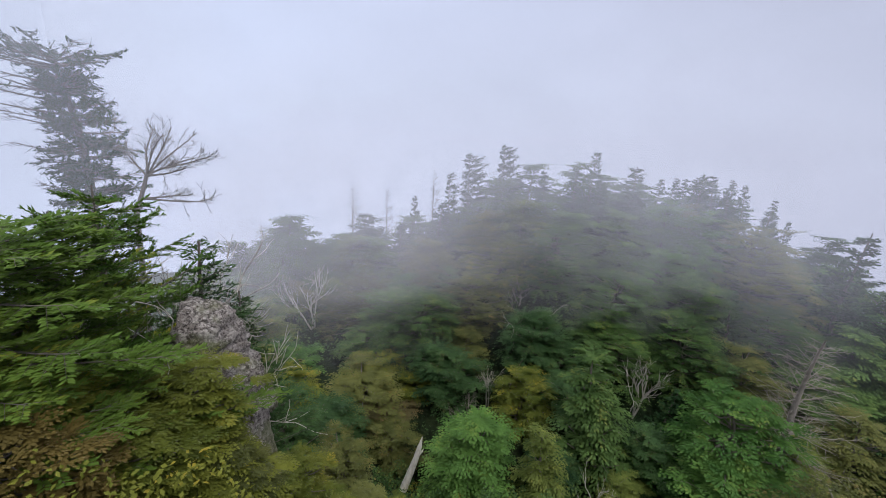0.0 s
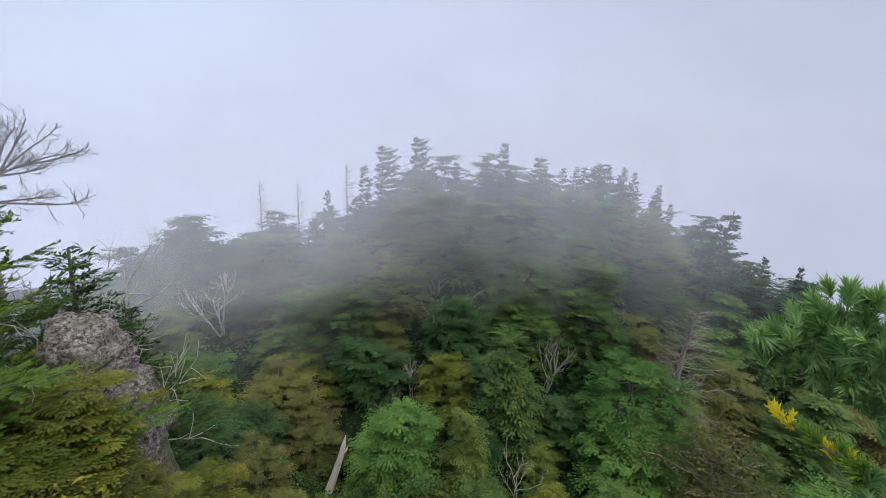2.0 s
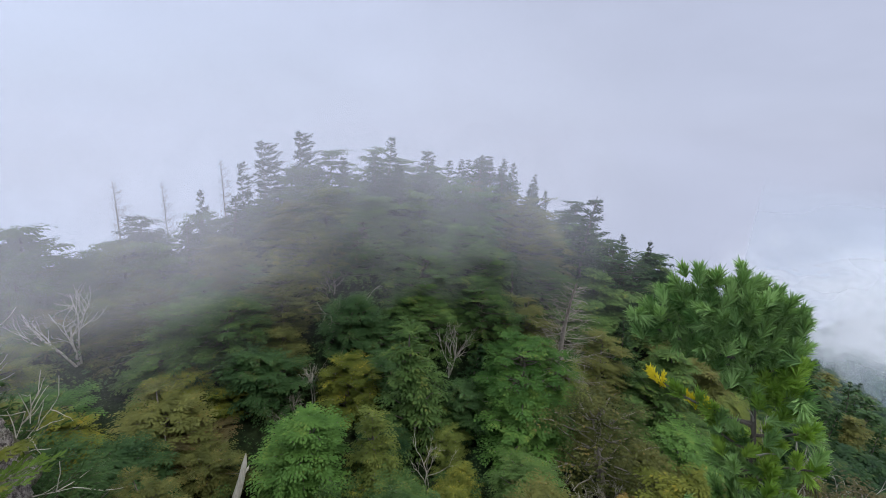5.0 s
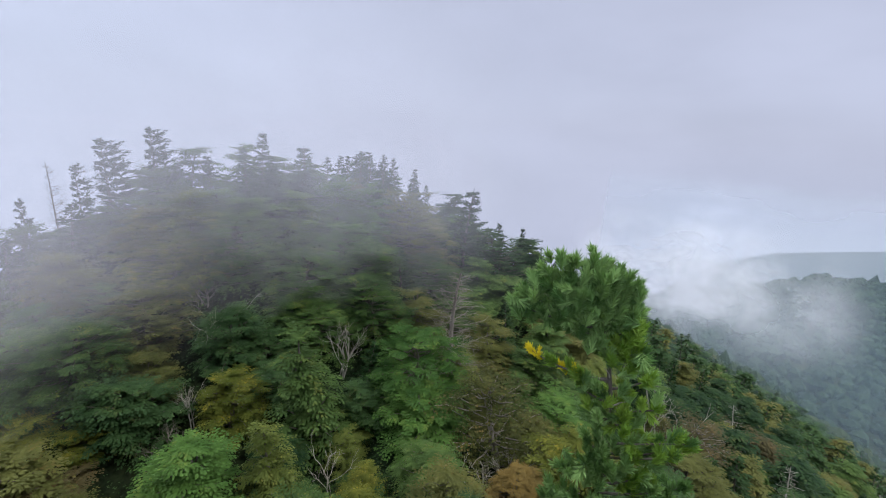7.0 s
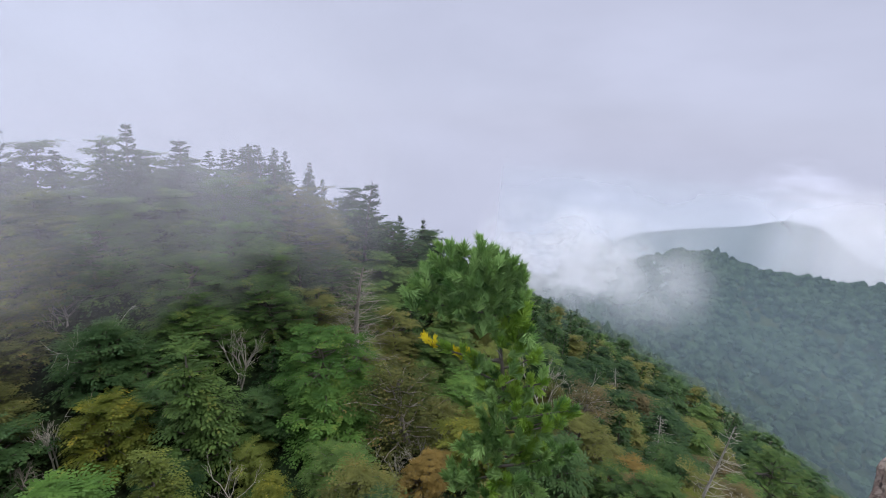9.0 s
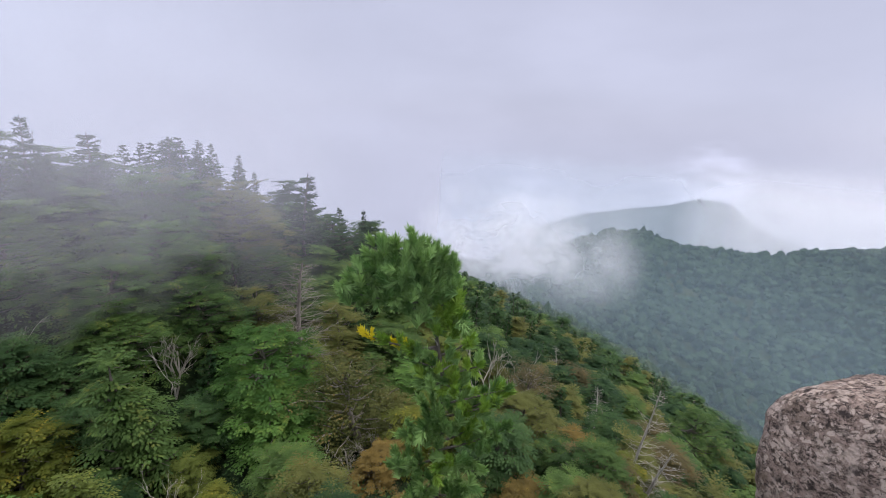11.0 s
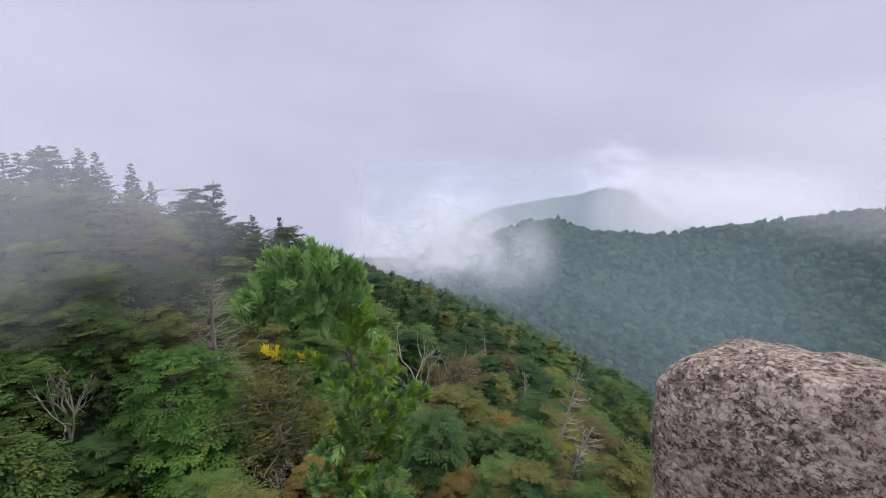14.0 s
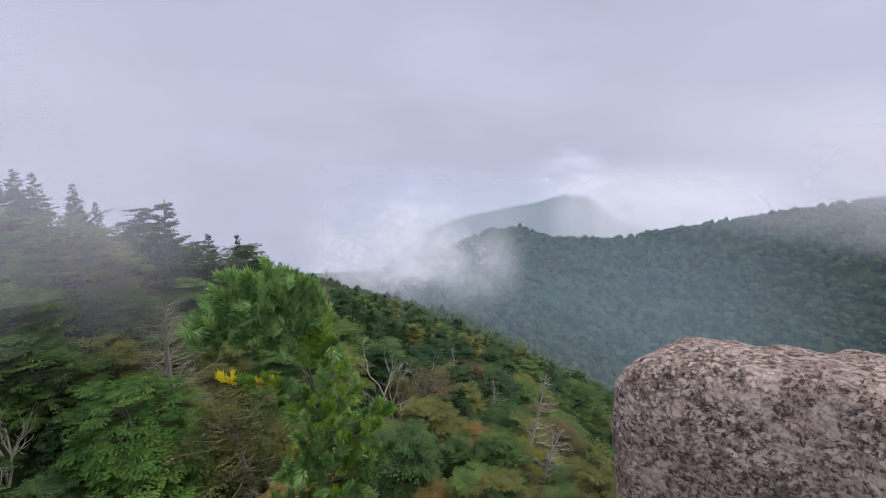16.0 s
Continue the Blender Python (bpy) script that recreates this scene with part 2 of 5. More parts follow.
def mist_material(name, u_stops, v_stops, most, scale, low, high, squash=1.6, tint=(0.44, 0.445, 0.50), detail=4.0, seed=0.0):
    """Drifting mist, cloud or haze as a tinted sheet, lit as if facing up, thick or thin by billows, thinning out to
    the sheet's edges.
    """
    m, n, out = material(name)
    geo = n.add("ShaderNodeNewGeometry")
    mp = n.add("ShaderNodeMapping")
    mp.inputs["Scale"].default_value = (scale, scale, scale * squash)
    mp.inputs["Location"].default_value = (seed, seed * 1.7, seed * 0.6)
    n.link(geo.outputs["Position"], mp.inputs[0])
    puff = n.remap(n.noise(1.0, detail, 0.5, mp.outputs[0], 0.3), low, high, 0.0, 1.0, True)
    uv = n.add("ShaderNodeSeparateXYZ")
    n.link(n.add("ShaderNodeTexCoord").outputs["UV"], uv.inputs[0])
    amount = n.math("MULTIPLY", n.math("MULTIPLY", n.ramp(uv.outputs[0], u_stops), n.ramp(uv.outputs[1], v_stops)), puff)
    amount = n.math("MULTIPLY", amount, most, True)
    up = n.add("ShaderNodeCombineXYZ")
    up.inputs[2].default_value = 1.0
    down = n.add("ShaderNodeCombineXYZ")
    down.inputs[2].default_value = -1.0
    near, far = n.add("ShaderNodeBsdfDiffuse"), n.add("ShaderNodeBsdfTranslucent")
    for b, d in ((near, up), (far, down)):
        b.inputs[0].default_value = (*tint, 1.0)
        n.link(d.outputs[0], b.inputs["Normal"])
    add = n.add("ShaderNodeAddShader")
    n.link(near.outputs[0], add.inputs[0])
    n.link(far.outputs[0], add.inputs[1])
    mix = n.add("ShaderNodeMixShader")
    n.link(amount, mix.inputs[0])
    n.link(n.add("ShaderNodeBsdfTransparent").outputs[0], mix.inputs[1])
    n.link(add.outputs[0], mix.inputs[2])
    n.link(mix.outputs[0], out.inputs[0])
    return m

# ---- the mountain: one sheet of ground from the summit to the far ranges ----
def polar(az, r):
    a = np.radians(az)
    return r * np.sin(a), r * np.cos(a)


KNOTS_R = [5, 11, 18, 26, 36, 48, 80]
SLOPES = {
    -180: (-2, -4, -7, -11, -17, -24, -46), -75: (-2.2, -4.2, -6, -9, -15, -24, -50), -45: (-2.5, -5.2, -6.8, -10, -16, -24, -50),
    -30: (-3.0, -7.0, -10, -12, -15, -22, -48), -20: (-5.0, -10, -13, -13.5, -11, -15, -45), -6: (-6, -11, -15, -14, -10.4, -14, -42),
    6: (-6, -11.5, -15, -12.5, -6.2, -8.5, -38), 20: (-6, -11.5, -15, -12, -4.9, -5.6, -32), 34: (-6, -11.5, -15, -13, -7.6, -4.8, -28),
    43: (-6, -11.5, -15, -14.5, -11.4, -10.3, -28), 56: (-6, -11.5, -15, -16, -15, -15.5, -28), 70: (-6, -11.2, -15, -18, -21.5, -25.5, -33.5),
    85: (-6, -10.8, -14.8, -18.6, -24, -29.5, -40.5), 103: (-5.6, -10.5, -15, -20.5, -27, -34, -50),
    130: (-3.2, -8.5, -15, -22, -30, -40, -66), 180: (-2, -4, -7, -11, -17, -24, -46),
}
AZ_KEYS = sorted(SLOPES)
rng = np.random.default_rng(4)
WAVES = [(rng.uniform(0, 6.28), rng.uniform(0, 6.28)) for _ in range(8)]


def swell(x, y, size):
    """Soft uneven relief, about -1 to 1."""
    total = 0.0
    for i, (turn, phase) in enumerate(WAVES):
        k = (1.0 + 0.47 * i) * 2 * math.pi / size
        total = total + np.sin(k * (x * math.cos(turn) + y * math.sin(turn)) + phase) / (1.0 + 0.5 * i)
    return total / 2.2


def ground_z(x, y):
    x, y = np.asarray(x, float), np.asarray(y, float)
    r, az = np.hypot(x, y), np.degrees(np.arctan2(x, y))
    cols = [np.interp(az, AZ_KEYS, [SLOPES[a][k] for a in AZ_KEYS]) for k in range(7)]
    z = np.zeros_like(r)
    edge, before = 1.3, np.zeros_like(r)
    for rk, zk in zip(KNOTS_R, cols):
        u = np.clip((r - edge) / (rk - edge), 0, 1)
        z = np.where(r > edge, before + (zk - before) * u, z)
        edge, before = rk, zk
    # past the brow the flank runs out into the valley
    fall = np.arctan2(before - 1.6, 80.0)
    run = lambda far: 1.6 + far * np.tan(fall + math.radians(2.4) * (1 - 80 / far))
    z = np.where(r > 80, run(np.maximum(r, 80.0)), z)
    floor = run(np.full_like(r, 420.0))
    z = z + swell(x, y, 9.0) * 0.5 * np.clip((r - 3) / 10, 0, 1) + swell(x, y, 90.0) * 5 * np.clip((r - 80) / 200, 0, 1)
    # the wooded slope over the valley
    rise = np.interp(az, [-180, 40, 62, 72, 80, 84, 88, 93, 99.7, 104, 108.5, 116, 123, 140, 175, 180],
                     [-38, -38, -22, -17.5, -14, -12.1, -11.7, -12.5, -12.1, -10.7, -9.4, -6.9, -4.8, -3, -20, -38])
    crest = 1.6 + 900 * np.tan(np.radians(rise))
    u = np.clip((r - 420) / 480, 0, 1)
    u = u * u * (3 - 2 * u) * 0.35 + u * 0.65
    near_range = floor + (crest - floor) * u - np.clip(r - 900, 0, None) * 0.5
    near_range = near_range + swell(x * 1.0, y * 0.6, 260.0) * 13 * np.sin(u * math.pi) * (r < 900)
    # the far range
    rise = np.interp(az, [-180, 40, 60, 68, 72, 76, 80, 86, 90, 93, 96, 99, 104, 112, 150, 180],
                     [-40, -40, -28, -19, -15.0, -12.0, -10.2, -8.6, -7.7, -6.5, -6.7, -9.0, -10.5, -11.5, -13, -40])
    top = 1.6 + 2400 * np.tan(np.radians(rise))
    u = np.clip((r - 1400) / 1000, 0, 1)
    far_range = -520 + (top + 520) * u - np.clip(r - 2400, 0, None) * 0.4 + swell(x, y, 500.0) * 18 * np.sin(u * math.pi)
    return np.where(r < 420, z, np.maximum.reduce([np.maximum(near_range, -520 - 0.3 * np.clip(r - 1500, 0, None)), np.where(r > 1400, far_range, -1500)]))


def np_mesh(name, verts, faces, mat=None, smooth=False):
    me = bpy.data.meshes.new(name)
    me.from_pydata(np.asarray(verts).tolist(), [], [list(map(int, f)) for f in faces])
    if smooth:
        me.polygons.foreach_set("use_smooth", [True] * len(me.polygons))
    if mat:
        me.materials.append(mat)
    return me


def grid_faces(nu, nv, closed=False):
    i, j = np.meshgrid(np.arange(nu if closed else nu - 1), np.arange(nv - 1), indexing="ij")
    a, b = (i * nv + j).ravel(), (((i + 1) % nu) * nv + j).ravel()
    return np.stack([a, b, b + 1, a + 1], 1)


azs = np.r_[np.arange(-70, 140, 0.6), np.arange(140, 289.9, 3.0)]
rs = np.r_[0.02, np.geomspace(0.6, 4700, 170)]
A, R = np.meshgrid(azs, rs, indexing="ij")
gx, gy = polar(A.ravel(), R.ravel())
ground = new("ground", np_mesh("ground", np.stack([gx, gy, ground_z(gx, gy)], 1), grid_faces(len(azs), len(rs), True)[:, ::-1], GROUND, True))
tagged(ground, "steep wooded mountainside dropping into a deep valley", "ground", kind="structure")

# ---- plants ----
class Geo:
    """Collects vertices and faces for one mesh."""

    def __init__(self):
        self.v, self.f, self.n = [], [], 0

    def add(self, v, f):
        self.v.append(np.asarray(v, float))
        self.f.append(np.asarray(f) + self.n)
        self.n += len(v)

    def mesh(self, name, mat, smooth=False):
        faces = [row for block in self.f for row in block.tolist()]
        return np_mesh(name, np.concatenate(self.v), faces, mat, smooth)


def unit(v):
    return v / (np.linalg.norm(v, axis=-1, keepdims=True) + 1e-9)


def leaves(geo, c, along, normal, length, width, fold=0.15):
    """Folded four-cornered leaves at the places c."""
    c, along = np.asarray(c, float), unit(np.asarray(along, float))
    side = unit(np.cross(normal, along))
    nrm = np.cross(along, side)
    length, width = np.broadcast_to(length, len(c))[:, None], np.broadcast_to(width, len(c))[:, None]
    v = np.stack([c - along * length * 0.5, c + side * width * 0.5 + nrm * width * fold, c + along * length * 0.5, c - side * width * 0.5 + nrm * width * fold], 1)
    geo.add(v.reshape(-1, 3), np.arange(len(c) * 4).reshape(-1, 4))


def tube(geo, points, radii, sides=6):
    pts = np.asarray(points, float)
    d = unit(np.gradient(pts, axis=0))
    ref = np.where(np.abs(d[:, 2:3]) > 0.9, [[1.0, 0, 0]], [[0, 0, 1.0]])
    u = unit(np.cross(d, ref))
    w2 = np.cross(d, u)
    a = np.arange(sides) * 2 * math.pi / sides
    ring = pts[:, None] + (u[:, None] * np.cos(a)[None, :, None] + w2[:, None] * np.sin(a)[None, :, None]) * np.asarray(radii, float)[:, None, None]
    i, j = np.meshgrid(np.arange(len(pts) - 1), np.arange(sides), indexing="ij")
    a0, a1 = (i * sides + j).ravel(), (i * sides + (j + 1) % sides).ravel()
    geo.add(ring.reshape(-1, 3), np.stack([a0, a1, a1 + sides, a0 + sides], 1))


def part(name, mesh, parent, label="", place=None):
    ob = new(name, mesh)
    ob.parent = parent
    if place is not None:
        ob.matrix_basis = place
    return tagged(ob, label) if label else ob


def thing(name, label, category, group=""):
    return tagged(new(name), label, category, group)


def bent(rg, start, direction, length, steps, wobble, lift=0.0):
    """A crooked line for a limb."""
    pts, d = [np.asarray(start, float)], unit(np.asarray(direction, float))
    for _ in range(steps):
        d = unit(d + rg.normal(0, wobble, 3) + np.array([0, 0, lift]))
        pts.append(pts[-1] + d * length / steps)
    return np.array(pts)


def branching(rg, geo, start, direction, length, radius, depth, spread=0.7, lift=0.06, sides=5, kids=(3, 5)):
    """A bare limb that forks again and again."""
    pts = bent(rg, start, direction, length, 5, 0.16, lift)
    tube(geo, pts, np.linspace(radius, radius * 0.45, len(pts)), sides)
    if depth == 0:
        return
    for k in range(rg.integers(*kids)):
        i = rg.integers(2, len(pts))
        d = unit(pts[i] - pts[i - 1]) + rg.normal(0, spread, 3)
        branching(rg, geo, pts[i], d, length * rg.uniform(0.45, 0.7), max(radius * 0.5, 0.006), depth - 1, spread, lift, max(3, sides - 1), kids)


CROWNS = {
    "dome": lambda h: math.sqrt(max(0.04, 1 - ((h - 0.38) / 0.66) ** 2)),
    "cone": lambda h: 1.02 * (1.04 - h) ** 0.72,
    "flat": lambda h: math.sqrt(max(0.10, 1 - ((h - 0.55) / 0.55) ** 2)),
}


def spray(rg, geo, base, heading, tilt, size, leaf, fingers, steps):
    """A leafy branch end: twigs fanned out like a hand, set with leaves that overlap like shingles and droop to the tips."""
    a = heading + np.linspace(-1.35, 1.35, fingers) + rg.normal(0, 0.12, fingers)
    out_ = np.stack([np.cos(a), np.sin(a), 0 * a], 1)
    long = size * (0.62 + 0.38 * np.cos(a - heading)) * rg.uniform(0.8, 1.15, fingers)
    s = np.tile(np.repeat(np.linspace(0.12, 1.0, steps), 2), fingers)
    o, l = np.repeat(out_, 2 * steps, 0), np.repeat(long, 2 * steps)
    sign = np.tile([1.0, -1.0], steps * fingers)[:, None]
    side = np.stack([-o[:, 1], o[:, 0], 0 * s], 1) * sign
    sag = math.tan(tilt) * s + 0.12 * s - 0.30 * s * s
    c = base + o * (s * l)[:, None] + side * (0.42 * leaf) + np.stack([0 * s, 0 * s, sag * l], 1) + rg.normal(0, 0.12 * leaf, (len(s), 3))
    slope = math.tan(tilt) + 0.12 - 0.60 * s
    along = o * 0.8 + side * rg.uniform(0.3, 0.9, len(s))[:, None] + np.stack([0 * s, 0 * s, slope * 0.8 - 0.12], 1)
    normal = np.stack([-o[:, 0] * slope, -o[:, 1] * slope, 1 + 0 * s], 1) + side * 0.08 + rg.normal(0, 0.08, (len(s), 3))
    leaves(geo, c, along, normal, leaf * rg.uniform(0.85, 1.3, len(s)), leaf * 0.66 * rg.uniform(0.8, 1.2, len(s)), 0.04)


def broadleaf(name, label, mat, seed, height=4.5, width=4.5, tiers=6, around=7, leaf=0.19, form="dome", fingers=7, steps=6, wood=BARK, category="tree", low=0.08, limbs=True, fill=1.0, pad=0.17):
    """A mountain tree whose crown is built of tiers of drooping leafy sprays, with dark gaps between the tiers."""
    rg = np.random.default_rng(seed)
    top = thing(name, label, category)
    tr, cr = Geo(), Geo()
    trunk = bent(rg, (0, 0, -0.5), (0, 0, 1), height * 0.9 + 0.5, 6, 0.09)
    tube(tr, trunk, np.linspace(0.028 * height, 0.008 * height, len(trunk)), 7)
    lean_ = rg.uniform(0, 6.28)
    for t in range(tiers):
        tier = (t + 0.5) / tiers
        wide = CROWNS[form](tier)
        count = max(3, int(round(around * wide + 1)))
        for k in range(count):
            if rg.random() > fill:
                continue
            h = min(0.985, low + (1 - low) * tier + rg.normal(0, 0.25) / tiers)
            a = (k + rg.uniform(-0.35, 0.35)) * 2 * math.pi / count + t * 1.3
            lobe = 1 + 0.16 * math.cos(2 * (a - lean_)) + 0.10 * math.cos(3 * a + t)
            reach = width * 0.5 * wide * lobe * rg.uniform(0.72, 1.06)
            size = pad * width * rg.uniform(0.8, 1.25)
            away = np.array([math.cos(a), math.sin(a), 0])
            core = np.array([np.interp(h * height, trunk[:, 2], trunk[:, i]) for i in range(3)])
            core[2] = h * height
            base = core + away * max(0.0, reach - size * 0.8)
            if limbs:
                foot = core - [0, 0, 0.10 * height]
                tube(tr, [foot, (foot + base) / 2 - [0, 0, 0.03 * height], base, base + away * size * 0.5], [0.009 * height, 0.007 * height, 0.004 * height, 0.002 * height], 4)
            spray(rg, cr, base, a, 0.55 * (tier - 0.3) + rg.normal(0, 0.14), size, leaf, fingers, steps)
            if reach > 1.25 * size:
                spray(rg, cr, core + away * max(0.0, reach - 1.7 * size) + [0, 0, 0.035 * height], a + rg.normal(0, 0.6), 0.15, size, leaf, fingers, steps)
    part("trunk", tr.mesh("trunk", wood, True), top)
    part("crown", cr.mesh("crown", mat), top)
    return top


def conifer(name, label, mat, seed, height=5.0, radius=1.2, whorls=16, per=6, twigs=11, blade=0.24, fine=1, wind=0.0, bare=0.15, droop=-0.05, upturn=0.25, wood=BARK,
            foliage=1.0, category="tree", slim=0.5, taper=0.85, uneven=1.0):
    """A fir: whorls of flat boughs set with needle sprays; wind bends the boughs to one side."""
    rg = np.random.default_rng(seed)
    top = thing(name, label, category)
    tr, cr = Geo(), Geo()
    trunk = bent(rg, (0, 0, -0.6), (0, 0, 1), height + 0.6, 8, 0.03)
    tube(tr, trunk, np.linspace(0.022 * height, 0.004 * height, len(trunk)), 7)
    for k in range(whorls):
        for b in range(per):
            h = bare + (1 - bare) * (k + 0.15 + uneven * rg.uniform(-0.6, 0.6)) / whorls
            if not 0.02 < h < 0.985:
                continue
            base = np.array([np.interp(h * height, trunk[:, 2], trunk[:, i]) for i in range(3)])
            a = b * 2 * math.pi / per + k * 1.1 + rg.uniform(-0.5, 0.5)
            lee = 1 + wind * math.cos(a)
            long = radius * max(0.10, (1 - h) ** taper) * rg.uniform(0.45, 1.15) * max(0.12, lee) + 0.10
            alive = rg.random() < foliage
            long *= 1.0 if alive or foliage == 0 else 1.75
            d = np.array([math.cos(a) + wind * 0.3, math.sin(a), 0])
            d = d / np.linalg.norm(d)
            s = np.linspace(0, 1, 4 if fine == 1 else 6)[:, None]
            dip = droop + rg.normal(0, 0.12)
            line = base + d * s * long + np.array([0, 0, 1.0]) * (dip * s + upturn * s * s) * long
            live = alive
            tube(tr, line, np.linspace(0.006 + 0.010 * long, 0.003, len(line)), 3)
            count = max(3, int(twigs * (0.4 + 0.6 * long / radius)))
            for q in range(count):
                u = 0.18 + 0.82 * (q + rg.random()) / count
                at = np.array([np.interp(u, s[:, 0], line[:, i]) for i in range(3)])
                sign = 1 if q % 2 else -1
                side = np.array([-d[1], d[0], 0]) * sign
                lt = min(0.45 * long, 0.55) * (1.15 - 0.75 * u) + 0.06
                td = unit(d * rg.uniform(0.5, 1.0) + side * rg.uniform(0.5, 1.0) * (1.1 - 0.6 * u) + np.array([0, 0, rg.normal(0.08, 0.12)]))
                if not live:
                    tube(tr, [at, at + td * lt * 0.5, at + td * lt + [0, 0, 0.04 * rg.normal()]], [0.006, 0.004, 0.002], 3)
                    continue
                if fine == 1:
                    m = max(2, int(lt / blade * 1.1 / slim))
                    t = np.linspace(0.2, 1, m)[:, None]
                    c = at + td * lt * t + rg.normal(0, 0.02, (m, 3))
                    leaves(cr, c, td + rg.normal(0, 0.3, (m, 3)), np.array([0, 0, 1.0]) + rg.normal(0, 0.45, (m, 3)), blade * rg.uniform(0.8, 1.3, m), blade * slim, 0.15)
                else:
                    tube(tr, [at, at + td * lt], [0.004, 0.002], 3)
                    m = max(4, int(lt / blade * fine))
                    t = np.repeat(np.linspace(0.1, 1.05, m), 2)[:, None]
                    sg = np.tile([1, -1], m)[:, None]
                    sd = unit(np.cross(td, [0, 0, 1.0]))
                    dirs = td * 0.8 + sd * sg * 0.75 + np.array([0, 0, 0.2]) + rg.normal(0, 0.18, (2 * m, 3))
                    c = at + td * lt * t + unit(dirs) * blade * 0.45
                    leaves(cr, c, dirs, np.array([0, 0, 1.0]) + rg.normal(0, 0.25, (2 * m, 3)), blade * rg.uniform(0.8, 1.2, 2 * m), blade * slim, 0.1)
    part("trunk", tr.mesh("trunk", wood, True), top)
    if cr.n:
        part("crown", cr.mesh("crown", mat), top)
    return top


def snag(name, label, seed, height, radius, depth=3, spread=0.6, wood=DEAD, stems=1, category="dead tree", kids=(3, 5)):
    rg = np.random.default_rng(seed)
    top = thing(name, label, category)
    for s in range(stems):
        ge = Geo()
        branching(rg, ge, (0, 0, -0.4) if s == 0 else (rg.normal(0, 0.1), rg.normal(0, 0.1), -0.3),
                  (rg.normal(0, 0.25 if stems > 1 else 0.08), rg.normal(0, 0.25 if stems > 1 else 0.08), 1), height * (0.62 if depth else 1), radius, depth, spread, 0.08, 6, kids)
        part("trunk" if stems == 1 else "stem", ge.mesh("stem", wood, True), top)
    return top


def spot(az, r, sink=0.0):
    x, y = polar(az, r)
    return float(x), float(y), float(ground_z(x, y)) - sink


def stand(ob, az, r, turn=0.0, scale=1.0, tall=None, sink=0.0, lean=(0, 0)):
    """The pose of a plant rooted at a bearing and distance."""
    x, y, z = spot(az, r, sink)
    return pose(x, y, z, lean[0], lean[1], turn) @ Matrix.Diagonal((scale, scale, tall or scale, 1))


HOME = {}


def merged(name, label, model, poses, category="woods"):
    """Many copies of one plant in a single mesh, for woods that nobody could count."""
    verts, faces, mats, index, at_ = [], [], [], [], 0
    for slot, o in enumerate(model.children):
        me = o.data
        v = np.empty(len(me.vertices) * 3)
        me.vertices.foreach_get("co", v)
        v = np.c_[v.reshape(-1, 3), np.ones(len(me.vertices))]
        f = np.array([p.vertices[:] for p in me.polygons])
        mats.append(me.materials[0])
        for m in poses:
            verts.append((v @ np.array(m).T)[:, :3])
            faces.append(f + at_)
            index += [slot] * len(f)
            at_ += len(v)
    me = bpy.data.meshes.new(name)
    me.from_pydata(np.concatenate(verts).tolist(), [], [r for b in faces for r in b.tolist()])
    for m in mats:
        me.materials.append(m)
    me.polygons.foreach_set("material_index", index)
    return tagged(new(name, me), label, category, kind="stuff")



def plant(model, az, r, turn=0.0, scale=1.0, tall=None, sink=0.0, lean=(0, 0), label=""):
    """Places the model itself the first time and copies of it after that."""
    m = stand(model, az, r, turn, scale, tall, sink, lean)
    if model.name in HOME:
        ob = copy_thing(model, m @ Matrix.Diagonal((*(1 / s for s in model.scale), 1)))
        if label:
            tagged(ob, label)
        return ob
    HOME[model.name] = True
    model.matrix_basis = m
    return model

# ---- rocks ----
def boulder(name, label, size, power, seed, mat, rough, detail=6, turn=pose(0, 0, 0)):
    """A rounded block with hollows, ledges and cracks."""
    bm = bmesh.new()
    bmesh.ops.create_icosphere(bm, subdivisions=detail, radius=1.0)
    a, b, c = size
    for v in bm.verts:
        d = v.co.normalized()
        k = (abs(d.x / a) ** power + abs(d.y / b) ** power + abs(d.z / c) ** power) ** (-1 / power)
        p = d * k
        n = noise.fractal(p * 0.7 + Vector((seed, 0, 0)), 1.0, 2.0, 3) * 0.09
        n += noise.fractal(p * 2.6 + Vector((0, seed, 0)), 0.9, 2.1, 4) * 0.055
        n += noise.noise(p * 11 + Vector((0, 0, seed))) * 0.014 + noise.noise(p * 24) * 0.007
        crack = abs(noise.noise(Vector((p.x * 0.5, p.y * 0.5, p.z * 2.2 + p.x * 0.4)) + Vector((seed * 2, 1, 3))))
        n -= max(0.0, 0.035 - crack) * 1.3
        v.co = p + d * n * rough
    me = bpy.data.meshes.new(name)
    bm.to_mesh(me)
    bm.free()
    me.polygons.foreach_set("use_smooth", [True] * len(me.polygons))
    me.materials.append(mat)
    ob = new(name, me)
    ob.matrix_basis = turn
    return tagged(ob, label, "rock")


boulder("boulder", "huge rounded granite boulder mottled with pale lichen", (2.5, 0.85, 2.5), 8.0, 3.0, ROCK, 1.0, 7,
        pose(3.51, -4.11, -2.26, 7, 11.5, 57))


